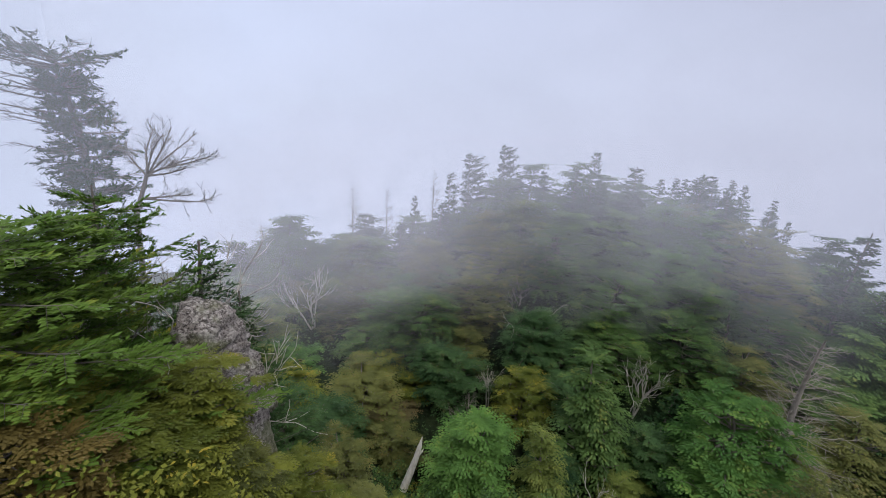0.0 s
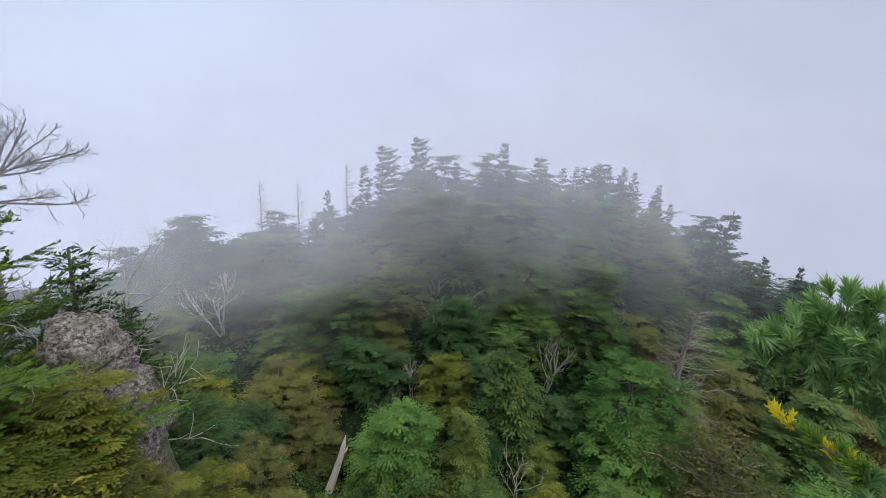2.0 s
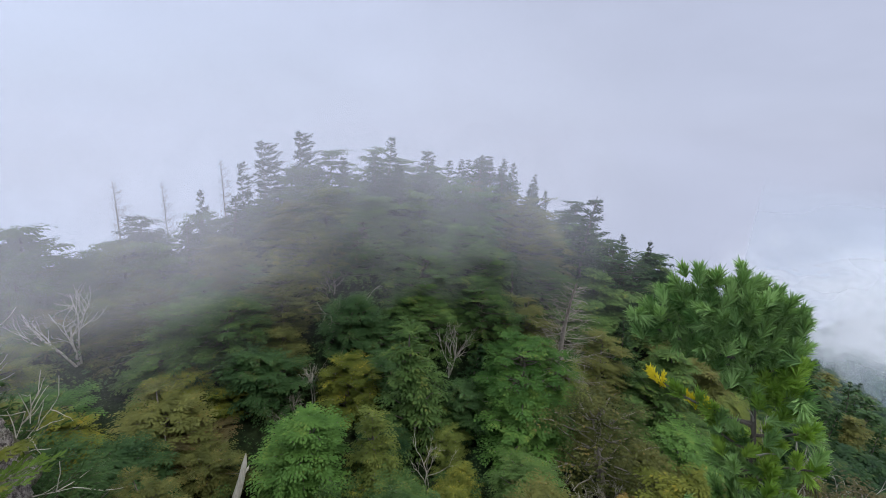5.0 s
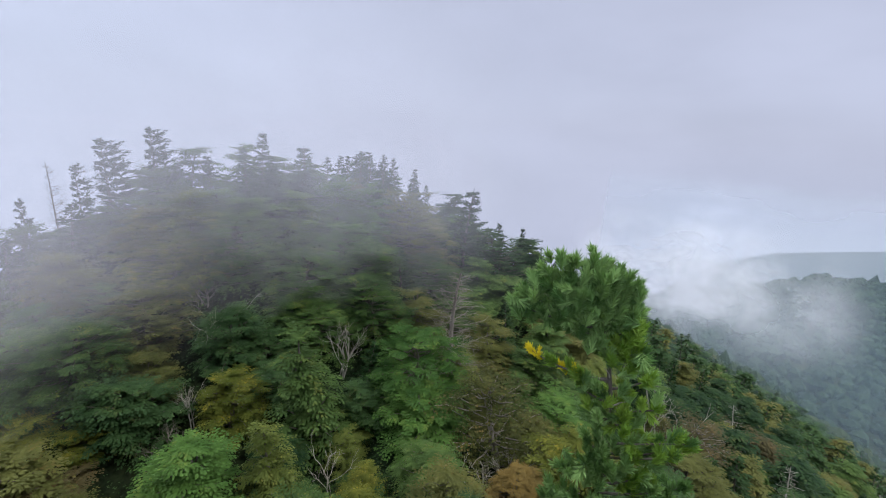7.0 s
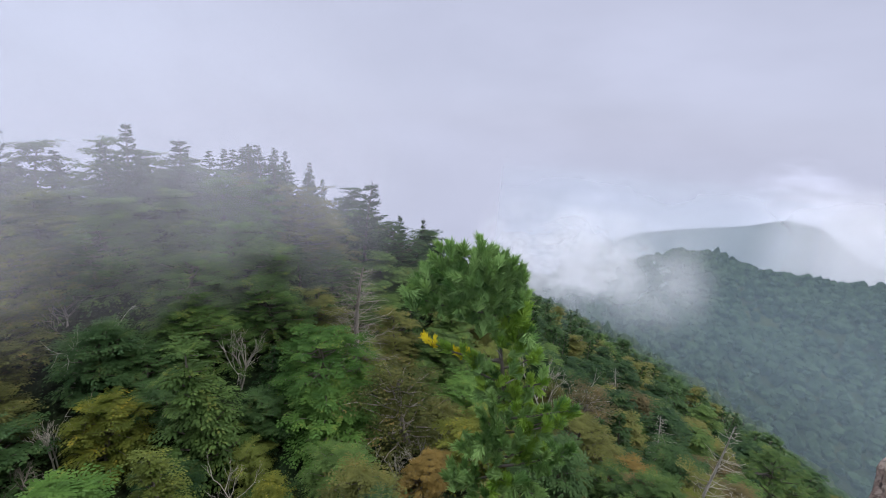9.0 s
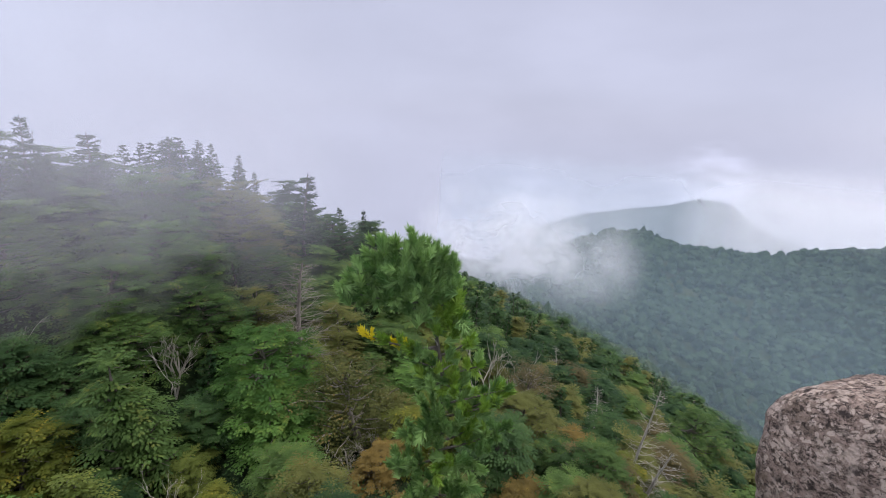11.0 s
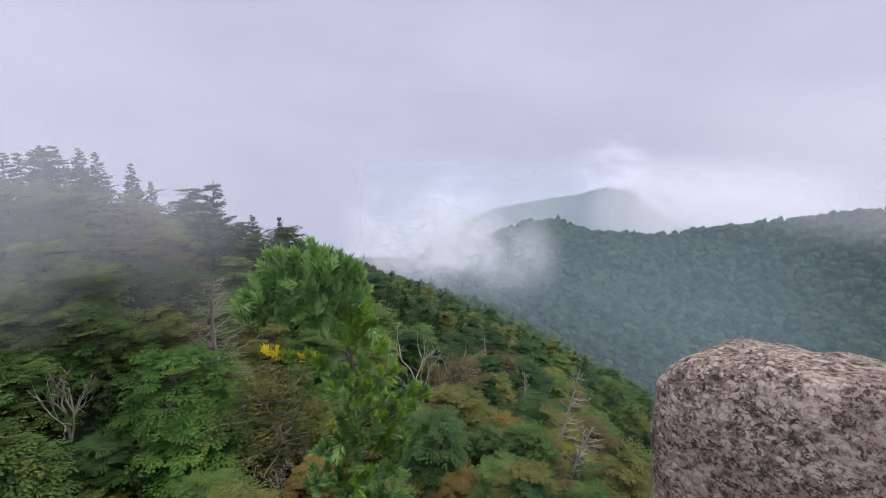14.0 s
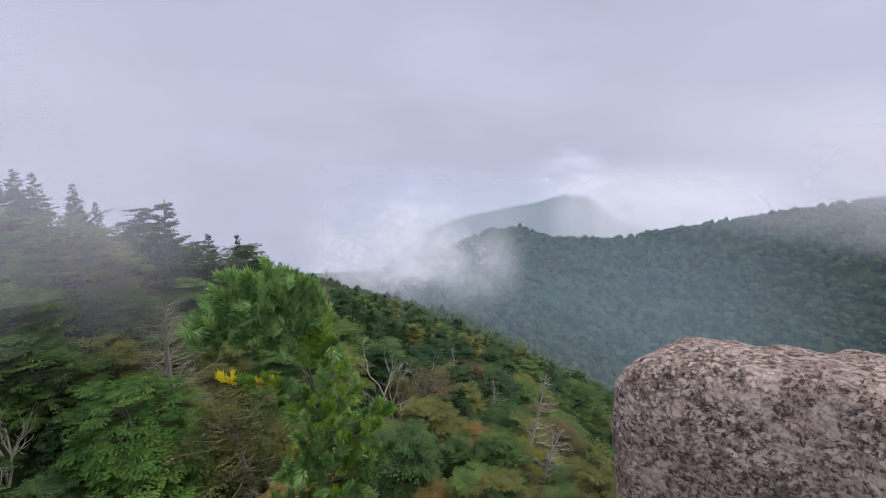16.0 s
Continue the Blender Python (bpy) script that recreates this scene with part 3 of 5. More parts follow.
def outcrop(name, label, planes, seed, mat, place, detail=6, soft=9.0):
    """A blocky rock: broken faces with worn edges, ledges and cracks."""
    bm = bmesh.new()
    bmesh.ops.create_icosphere(bm, subdivisions=detail, radius=1.0)
    cut = [(Vector(n).normalized(), h) for n, h in planes]
    for v in bm.verts:
        d = v.co.normalized()
        k = sum(max(0.0, d.dot(n) / h) ** soft for n, h in cut) ** (-1 / soft)
        p = d * min(k, 3.0)
        n = noise.fractal(p * 1.6 + Vector((seed, 0, 0)), 0.9, 2.1, 4) * 0.10 + noise.noise(p * 9) * 0.02
        step = noise.noise(Vector((p.x * 1.2, p.y * 1.2, p.z * 4.5)) + Vector((seed, 2, 5)))
        n += 0.06 * (1 if step > 0.12 else -1 if step < -0.2 else 0)
        v.co = p + d * n
    me = bpy.data.meshes.new(name)
    bm.to_mesh(me)
    bm.free()
    me.polygons.foreach_set("use_smooth", [True] * len(me.polygons))
    me.materials.append(mat)
    ob = new(name, me)
    ob.matrix_basis = place
    return tagged(ob, label, "rock")


outcrop("rock_outcrop", "weathered grey rock with pale lichen rising among shrubs",
        [((0.42, -0.15, 0.9), 0.78), ((0.1, -0.95, 0.35), 0.62), ((0.95, -0.1, 0.2), 0.62), ((-0.9, -0.3, 0.3), 0.55), ((0, 1, 0.2), 0.8), ((0, 0, -1), 2.0)],
        4.0, ROCK_LEFT, pose(-3.72, 6.35, -2.10) @ Matrix.Diagonal((0.82, 0.85, 0.78, 1)))
outcrop("rock_outcrop", "lower grey rock face streaked with moss among shrubs",
        [((0.25, -0.1, 0.95), 0.85), ((-0.1, -0.95, 0.2), 0.42), ((0.96, -0.1, 0.1), 0.34), ((-0.9, -0.2, 0.2), 0.4), ((0, 1, 0), 0.6), ((0, 0, -1), 1.6)],
        17.0, ROCK_LEFT, pose(-3.02, 5.95, -2.95) @ Matrix.Diagonal((0.85, 0.9, 0.85, 1)))

# ---- tree models ----
KINDS = [
    ("green", "broadleaf mountain tree with dull green leaves"), ("vivid", "broadleaf mountain tree with fresh green leaves"),
    ("dark", "dark green broadleaf mountain tree"), ("yellowish", "broadleaf mountain tree turning yellow-green"), ("lime", "broadleaf mountain tree with pale green leaves"),
    ("olive", "broadleaf mountain tree with olive-brown leaves"), ("russet", "thin broadleaf tree with russet autumn leaves"), ("orange", "low broadleaf tree with orange autumn leaves"),
]
NEAR, FAR = {}, {}
for i, (kind, text) in enumerate(KINDS):
    thin = kind == "russet"
    NEAR[kind] = {form: broadleaf("broadleaf_tree", text, LEAF[kind], 20 + i * 5 + k, 4.5, 4.5, n, m, 0.155, form, low=low, fill=0.75 if thin else 0.93)
                  for k, (form, n, m, low) in enumerate([("dome", 6, 10, 0.05), ("flat", 4, 12, 0.15), ("cone", 8, 8, 0.05)])}
    FAR[kind] = broadleaf("broadleaf_tree", text, LEAF[kind], 70 + i, 4.5, 4.5, 6, 8, 0.25, "dome", 6, 5, limbs=False, pad=0.2)
BIG = {kind: broadleaf("broadleaf_tree", text, LEAF[kind], 160 + i, 6.0, 7.5, 7, 15, 0.17, form, low=0.05, pad=0.115, fill=0.92)
       for i, (kind, text, form) in enumerate([("vivid", KINDS[1][1], "dome"), ("green", KINDS[0][1], "dome"), ("olive", KINDS[5][1], "dome"), ("dark", KINDS[2][1], "dome"), ("yellowish", KINDS[3][1], "flat"), ("russet", KINDS[6][1], "flat")])}
THIN = {kind: broadleaf("broadleaf_tree", text, LEAF[kind], 190 + i, 4.5, 4.5, 7, 9, 0.12, "dome", 6, 4, wood=DEAD_BROWN, fill=0.8, low=0.12)
        for i, (kind, text) in enumerate([("olive", "thinning tree with olive leaves and bare crooked limbs"), ("russet", "twiggy tree with thin russet leaves")])}
FIR = [conifer("fir_tree", "dark green fir on the misty ridge", LEAF["fir"], 100 + k, 5.0, 1.55, 15, 5, 8, 0.34, 1, 0.15 * k, 0.05) for k in range(3)]
WIND_FIR = [conifer("fir_tree", "wind-bent fir with boughs swept to one side", LEAF["fir"], 110 + k, 5.0, 1.5, 14, 6, 11, 0.30, 1, 0.65, 0.08, foliage=0.88, taper=0.42) for k in range(3)]
HERO_FIR = conifer("fir_tree", "tall dark fir standing out on the ridge", LEAF["fir"], 104, 5.0, 1.5, 12, 9, 16, 0.20, 1, 0.1, 0.05, -0.06, 0.26, slim=0.42, taper=0.85, uneven=0.6)
HERO_WIND = conifer("fir_tree", "wind-bent fir with boughs swept to one side", LEAF["fir"], 114, 5.0, 1.5, 17, 7, 12, 0.26, 1, 0.6, 0.08, 0.0, 0.2, foliage=0.92, slim=0.45, taper=0.4)
DEAD_FIR = [conifer("dead_fir", "bare dead fir with thin grey-brown twigs", LEAF["fir"], 120 + k, 5.0, 1.3, 16, 6, 10, 0.24, 1, 0.5 * (k == 0), 0.2, wood=DEAD_BROWN, foliage=0.0, category="dead tree", droop=0.1, taper=0.6) for k in range(2)]
SNAG = [snag("dead_tree", "bleached leafless tree with crooked branches", 130 + k, 3.0, 0.036, 3, 0.5, DEAD, 2) for k in range(2)]
BIRCH = snag("dead_tree", "white leafless birch with forked upright branches", 137, 3.0, 0.05, 3, 0.42, BLEACHED, 3)
PALE_FIR = conifer("dead_fir", "bleached dead fir with crooked bare boughs", LEAF["fir"], 126, 5.0, 1.3, 12, 4, 6, 0.24, 1, 0.2, 0.25, wood=DEAD, foliage=0.0, category="dead tree", droop=-0.1, taper=0.5)
DEAD_BUSH = snag("dead_shrub", "tangle of leafless grey-brown twigs", 140, 2.2, 0.035, 3, 0.8, DEAD_BROWN, 4, "dead shrub")

# ---- skyline trees of the ridge: bearing, distance, height of the tip, girth ----
for az, r, tip, wide, model in [
    (3.9, 37, -0.4, 1.25, HERO_WIND), (8.2, 36, 0.5, 1.0, HERO_WIND), (18.8, 36, 0.7, 1.0, HERO_FIR), (1.4, 39, -2.1, 0.8, WIND_FIR[2]),
    (13.5, 38, -1.4, 0.9, FIR[0]), (10.5, 37, -1.9, 1.2, FIR[2]), (17.3, 37, -0.6, 0.9, FIR[1]), (20.6, 37, -1.5, 1.0, FIR[2]), (24.2, 38, -0.3, 1.7, HERO_FIR), (-2.8, 41, -4.6, 0.8, FIR[1]),
    (27.8, 42, -1.3, 0.9, FIR[2]), (30.5, 44, -0.9, 1.0, FIR[1]), (32.1, 46, -1.1, 1.1, FIR[0]), (33.7, 47, -1.3, 0.9, FIR[2]), (35.2, 48, -1.7, 0.8, FIR[1]), (29.2, 43, -1.4, 1.0, FIR[0]),
    (37.6, 48, -2.8, 0.75, FIR[0]), (39.1, 49, -4.5, 0.6, FIR[1]), (44.8, 37, -2.9, 2.0, HERO_FIR), (52.6, 44, -7.3, 0.7, HERO_FIR), (47.5, 43, -7.6, 1.3, HERO_FIR), (50.0, 44, -8.4, 1.2, FIR[0]),
    (57.0, 46, -11.2, 0.8, FIR[2]), (69.0, 40, -14.1, 1.2, FIR[0]), (76.3, 50, -20.8, 1.1, FIR[1]), (66.0, 44, -15.2, 1.1, FIR[2]), (73.0, 46, -19.0, 1.1, FIR[0]),
    (-0.6, 40, -2.1, 0.9, DEAD_FIR[0]), (-6.7, 41, -4.0, 0.8, DEAD_FIR[0]), (-11.1, 40, -3.8, 1.1, DEAD_FIR[0]), (-22.0, 38, -6.8, 0.8, DEAD_FIR[1]), (62.7, 46, -12.0, 0.9, DEAD_FIR[1]),
    (44.2, 25, -6.3, 2.7, DEAD_FIR[1]), (15.0, 31, -5.2, 1.2, DEAD_FIR[0]), (54.5, 38, -10.0, 0.9, DEAD_FIR[1]),
]:
    tall = max(2.5, tip - spot(az, r)[2]) / 5.0
    plant(model, az, r, az * 0.5 if model in WIND_FIR or model in DEAD_FIR or model is HERO_WIND else az * 37, 0.85 * wide, tall)

# leafless trees that stand clear of the leaves: bearing, distance, height of the tip
SNAGS = [(-16.3, 29.5, -7.6, BIRCH, 0), (9.0, 22, -10.0, SNAG[1], 40), (50.5, 15.8, -10.9, SNAG[1], 200), (26.9, 15.8, -11.2, SNAG[0], 100), (72.8, 26, -11.0, SNAG[0], 60),
         (74.5, 29, -12.6, SNAG[1], 130), (28.5, 24, -7.6, SNAG[1], 300), (80.5, 21, -11.6, SNAG[0], 220), (12.0, 26, -7.5, SNAG[0], 20)]
for az, r, tip, model, turn in SNAGS:
    plant(model, az, r, turn, (tip - spot(az, r)[2]) / 3.2)
CLEAR = [(az, r, 0.8, 3.5) for az, r, *_ in SNAGS] + [(-16.3, 29.5, 2.3, 8), (44.2, 25, 1.8, 5), (93, 21, 1.3, 4), (95.5, 18.5, 1.2, 4), (-1, 15, 2.0, 6), (81, 44, 2.0, 4), (77.5, 20.5, 1.4, 4), (86, 16, 1.2, 4), (54.5, 14.8, 1.2, 4), (87, 30, 1.0, 4)]
for az, r, tip in [(93.0, 21, -9.5), (95.5, 18.5, -11.0), (81.0, 44, -20.6), (87.0, 30, -15.5)]:
    tall = (tip - spot(az, r)[2]) / 5.0
    plant(PALE_FIR, az, r, az * 11, 1.0, tall)
for az, r, h in [(6.0, 21, 2.0), (47.0, 25, 2.4), (-31, 9.4, 1.6), (-36, 10.5, 2.2), (-44, 10, 3.0), (12, 29, 2.6)]:
    plant(DEAD_BUSH, az, r, az * 7, h / 2.2)

# ---- the wooded slope: trees on an uneven spacing, their kinds in patches ----
rg = np.random.default_rng(11)
placed = []


def kind_at(az, r):
    s = math.sin(az * 0.21 + 1.0) + math.sin(r * 0.45 + az * 0.07) + rg.normal(0, 0.8)
    if az < -2 and r < 26:
        return ["yellowish", "olive", "green", "olive", "green", "dark", "vivid"][int(rg.integers(7))]
    if 43 < az < 66 and r < 23:
        return ["olive", "vivid", "yellowish", "russet", "green", "dark", "olive"][int(rg.integers(7))]
    if az > 66:
        return ["green", "dark", "olive", "dark", "dark", "russet", "dark"][int(rg.integers(7))]
    if r > 26:
        return "olive" if s > 1.2 else "russet" if s < -2.4 else "dark" if s < -1.7 else "vivid" if 0.2 < s < 0.8 else "lime" if -0.3 < s < 0.0 else "green"
    return "vivid" if s > 0.7 else "yellowish" if s > 0.35 else "olive" if s < -1.9 else "dark" if s < -0.5 else "green"


def brow(az):
    """How far the slope is wooded before it drops out of sight."""
    return float(np.interp(az, [-30, 0, 20, 32, 45, 62, 112], [40, 40, 40, 50, 48, 50, 48]))


# the trees that can be told apart: bearing, distance, kind, form, width, height
STANDING = [
    (-21.7, 24.5, "vivid", "flat", 4.6, 2.6), (-19.5, 21.1, "yellowish", "dome", 3.2, 2.9), (-13.3, 18.1, "dark", "dome", 4.1, 2.7),
    (-10.2, 29.9, "olive", "dome", 5.9, 3.3), (-9.5, 21.6, "olive", "flat", 5.2, 2.6), (-6.0, 20.6, "russet", "flat", 3.6, 1.8), (-8.8, 26.8, "green", "flat", 5.8, 3.1),
    (-6.8, 24.8, "yellowish", "flat", 3.7, 2.2), (-4.8, 18.2, "olive", "flat", 3.4, 2.5), (-2.2, 26.6, "green", "dome", 6.4, 4.2),
    (-2.0, 22.5, "yellowish", "flat", 2.6, 1.7), (3.5, 22.9, "dark", "dome", 4.8, 3.8), (5.3, 27.9, "olive", "dome", 5.8, 3.5), (5.4, 25.3, "olive", "dome", 3.7, 2.6),
    (7.2, 15.5, "vivid", "dome", 4.5, 3.9), (8.6, 30.4, "yellowish", "flat", 6.6, 3.7), (13.0, 21.2, "yellowish", "dome", 3.9, 3.1),
    (13.3, 25.4, "dark", "dome", 4.7, 3.6), (17.3, 30.8, "green", "dome", 6.2, 4.1), (19.5, 15.4, "lime", "cone", 3.5, 3.9),
    (22.4, 28.1, "green", "dome", 6.9, 3.9), (24.2, 19.9, "green", "cone", 5.2, 6.4), (26.0, 26.4, "green", "flat", 6.0, 3.4), (28.7, 31.7, "vivid", "dome", 5.1, 3.8),
    (29.9, 18.8, "lime", "dome", 2.5, 2.2), (32.6, 20.5, "dark", "dome", 3.2, 2.9), (33.4, 27.5, "green", "dome", 6.1, 4.2),
    (37.4, 36.1, "olive", "dome", 8.1, 5.7), (39.8, 22.3, "vivid", "dome", 7.2, 4.9), (40.9, 19.2, "vivid", "dome", 5.2, 3.7), (41.1, 33.7, "green", "flat", 6.4, 3.7),
    (41.9, 15.0, "green", "dome", 3.2, 2.1), (49.7, 27.8, "olive", "dome", 4.4, 4.0), (49.7, 40.3, "dark", "dome", 7.0, 5.9), (53.2, 18.8, "olive", "thin", 5.8, 5.2),
    (54.0, 15.2, "orange", "dome", 2.4, 1.9), (63.4, 18.4, "yellowish", "dome", 4.9, 4.0), (76.0, 14.0, "orange", "dome", 2.6, 1.8),
    (77.4, 26.2, "russet", "thin", 5.3, 4.9), (82.2, 17.5, "green", "flat", 2.7, 2.4), (85.4, 18.3, "orange", "dome", 3.0, 2.2), (85.6, 14.4, "green", "dome", 3.1, 2.0),
    (93.1, 23.2, "olive", "dome", 4.2, 3.4), (99.6, 40.9, "green", "dome", 6.4, 7.0),
]
for az, r, kind, form, wide, high in STANDING:
    if wide > 5.3 and form != "thin":
        plant(BIG[kind], az, r, az * 47, wide / 7.5, high * 1.08 / 6.0, 0.3)
    else:
        plant(THIN[kind] if form == "thin" else NEAR[kind][form], az, r, az * 47, wide / 4.5, high * 1.08 / 4.5, 0.3)
    placed.append(tuple(map(float, polar(az, r))))
CLEAR += [(az, r, 0.36 * wide, 4.0) for az, r, kind, form, wide, high in STANDING]

WOODS = {}
tries = 0
while tries < 24000 and len(placed) < 580:
    tries += 1
    az, r = rg.uniform(-32, 112), math.sqrt(rg.uniform(8.5 ** 2, 50 ** 2))
    if r > brow(az) or (az < -24 and r < 10.5):
        continue
    if any(abs(az - a) * 0.0175 * r < wide and s - deep < r < s + 1.0 for a, s, wide, deep in CLEAR):
        continue
    x, y = polar(az, r)
    gap = (2.0 if r < 23 else 1.9) + (0.014 if az > 0 else 0.006) * r
    if any((x - px) ** 2 + (y - py) ** 2 < gap * gap for px, py in placed):
        continue
    placed.append((x, y))
    size = rg.uniform(0.55, 0.95) * (0.7 if r < 13 else 1.0 if r < 26 else 1.2)
    if r > 22 and rg.random() < (0.32 if r > 36 and 18 < az < 46 else 0.3 if az > 62 else 0.13) and az > -10:
        plant(FIR[int(rg.integers(3))], az, r, rg.uniform(0, 360), rg.uniform(0.7, 1.1), rg.uniform(0.6, 0.9))
        continue
    kind = kind_at(az, r)
    if r > 31:
        WOODS.setdefault(kind, []).append(stand(None, az, r, rg.uniform(0, 360), size * 1.05, size * rg.uniform(0.7, 1.35), 0.5))
        continue
    model = NEAR[kind][["dome", "flat", "cone", "dome"][int(rg.integers(4))]]
    plant(model, az, r, rg.uniform(0, 360), size, size * rg.uniform(0.75, 1.1), 0.4, (rg.uniform(-8, 8), rg.uniform(-8, 8)))

# ---- far woods: crowns too many to count ----
def far_woods(name, label, mat, az0, az1, r0, r1, spacing, size, seed, spire=1.2):
    rg = np.random.default_rng(seed)
    bm = bmesh.new()
    bmesh.ops.create_icosphere(bm, subdivisions=1, radius=1.0)
    bmesh.ops.delete(bm, geom=[v for v in bm.verts if v.co.z < -0.5], context="VERTS")
    base = np.array([v.co[:] for v in bm.verts])
    bm.verts.index_update()
    tri = np.array([[v.index for v in f.verts] for f in bm.faces])
    bm.free()
    area = 0.5 * (r1 * r1 - r0 * r0) * math.radians(az1 - az0)
    n = int(area / spacing ** 2)
    az, r = rg.uniform(az0, az1, n), np.sqrt(rg.uniform(r0 * r0, r1 * r1, n))
    x, y = polar(az, r)
    z = ground_z(x, y)
    s = size * rg.uniform(0.65, 1.35, len(az)) * np.clip(r / 250, 0.55, 1)
    tall = rg.uniform(0.85, 1.3, len(az)) * np.where(rg.random(len(az)) < 0.1, spire, 1.0)
    lump = 1 + rg.normal(0, 0.17, (len(az), len(base), 1))
    v = base[None] * lump * s[:, None, None]
    v[:, :, 2] *= tall[:, None]
    v = v + np.stack([x, y, z + s * 0.35], 1)[:, None]
    f = tri[None] + (np.arange(len(az)) * len(base))[:, None, None]
    me = bpy.data.meshes.new(name)
    me.from_pydata(v.reshape(-1, 3).tolist(), [], f.reshape(-1, 3).tolist())
    me.materials.append(mat)
    return tagged(new(name, me), label, "woods", kind="stuff")


def canopy_material(name, low, high, scale):
    m, n, out = material(name)
    geo = n.add("ShaderNodeNewGeometry")
    f = n.noise(scale, 5.0, 0.7, geo.outputs["Position"])
    col = n.mix(n.math("ADD", n.math("MULTIPLY", geo.outputs["Random Per Island"], 0.6), n.math("MULTIPLY", n.remap(f, 0.3, 0.7), 0.4)), low, high)
    p = n.add("ShaderNodeBsdfPrincipled")
    n.link(col, p.inputs["Base Color"])
    p.inputs["Roughness"].default_value = 0.9
    p.inputs["Specular IOR Level"].default_value = 0.1
    n.link(n.bump(f, 1.0, 0.6 / scale), p.inputs["Normal"])
    n.link(p.outputs[0], out.inputs[0])
    return m


CANOPY = canopy_material("distant_canopy", (0.007, 0.018, 0.011), (0.052, 0.084, 0.042), 0.35)
CANOPY_NEAR = canopy_material("hillside_canopy", (0.016, 0.034, 0.013), (0.058, 0.075, 0.025), 2.2)
far_woods("valley_woods", "dense green woods covering the far valley side", CANOPY, 52, 132, 345, 940, 8.2, 5.4, 31)
far_woods("flank_woods", "mixed woods on the falling flank of the mountain", CANOPY_NEAR, 48, 124, 190, 360, 4.8, 3.3, 32, 1.7)
far_woods("range_woods", "woods on the distant range", CANOPY, 60, 112, 1500, 2300, 18, 6.0, 33, 1.0)

# flank trees between the wooded slope and the far woods
LITE = {k: broadleaf("broadleaf_tree", "slope tree", LEAF[k], 90 + i, 4.6, 4.2, 4, 4, 0.55, "dome", 4, 2, limbs=False) for i, k in enumerate(["green", "olive", "dark"])}
LITE_FIR = conifer("fir_tree", "slope fir", LEAF["fir"], 96, 6.0, 1.6, 9, 4, 4, 0.55, 1, 0.1, 0.05)
SLOPE, CONES, NEAR_CONES, spots = {}, [], [], []
for _ in range(9000):
    az, r = rg.uniform(50, 114), rg.uniform(49, 215)
    x, y = polar(az, r)
    gap = 2.4 + 0.012 * r
    if len(spots) > 850 or any((x - px) ** 2 + (y - py) ** 2 < gap * gap for px, py in spots):
        continue
    spots.append((x, y))
    if rg.random() < 0.34:
        (NEAR_CONES if r < 54 else CONES).append(stand(None, az, r, rg.uniform(0, 360), rg.uniform(0.7, 1.1), rg.uniform(0.6, 1.0)))
        continue
    kind = ["green", "olive", "dark", "dark", "dark", "dark", "dark"][int(rg.integers(7))]
    near = r < 66
    (WOODS if near else SLOPE).setdefault(kind, []).append(stand(None, az, r, rg.uniform(0, 360), rg.uniform(0.85, 1.25), rg.uniform(0.7, 1.1), 0.5))
for kind, poses in SLOPE.items():
    merged("flank_trees", "mixed " + kind + " trees down the flank of the mountain", LITE[kind], poses)
merged("flank_firs", "dark firs standing on the brow of the flank", FIR[1], NEAR_CONES)
merged("flank_firs", "dark firs scattered down the flank of the mountain", LITE_FIR, CONES)
for kind, poses in WOODS.items():
    merged("hillside_woods", "mixed mountain woods with " + kind + " leaves on the upper hillside", FAR[kind], poses)

# ---- undergrowth on the near slopes ----
def undergrowth(name, label, mat, az0, az1, r0, r1, n, leaf, depth, seed):
    rg = np.random.default_rng(seed)
    az, r = rg.uniform(az0, az1, n), np.sqrt(rg.uniform(r0 * r0, r1 * r1, n))
    x, y = polar(az, r)
    tuft = np.clip(swell(x + seed, y, 2.6) * 0.6 + 0.45, 0.05, 1.2)
    z = ground_z(x, y) + depth * tuft * rg.uniform(0.3, 1.0, n) ** 0.5
    ge = Geo()
    nrm = rg.normal(0, 0.5, (n, 3)) + [0, 0, 1]
    leaves(ge, np.stack([x, y, z], 1), np.cross(nrm, rg.normal(0, 1, (n, 3))), nrm, leaf * rg.uniform(0.6, 1.3, n), leaf * 0.6 * rg.uniform(0.7, 1.2, n))
    return tagged(new(name, ge.mesh(name, mat)), label, "undergrowth", kind="stuff")


# Dark leaves carry the shade between the trees in their colour.
undergrowth("undergrowth", "low green shrubs and ferns covering the slope", LEAF["dark"], -60, 112, 6, 30, 18000, 0.13, 0.95, 41)
undergrowth("undergrowth", "dense dark brush under the trees of the upper hillside", LEAF["dark"], -28, 66, 27, 47, 14000, 0.26, 2.2, 45)
undergrowth("undergrowth", "dense green brush under the trees of the upper hillside", LEAF["green"], -28, 66, 27, 47, 14000, 0.24, 2.5, 46)
undergrowth("undergrowth", "low yellowing shrubs covering the slope", LEAF["yellowish"], -62, 20, 3.2, 16, 30000, 0.058, 1.0, 42)
undergrowth("undergrowth", "fresh green saplings in the hollow", LEAF["green"], -8, 40, 9, 17, 12000, 0.12, 1.5, 43)
undergrowth("undergrowth", "russet autumn shrubs covering the slope", LEAF["russet"], 45, 110, 9, 24, 4500, 0.11, 1.4, 44)

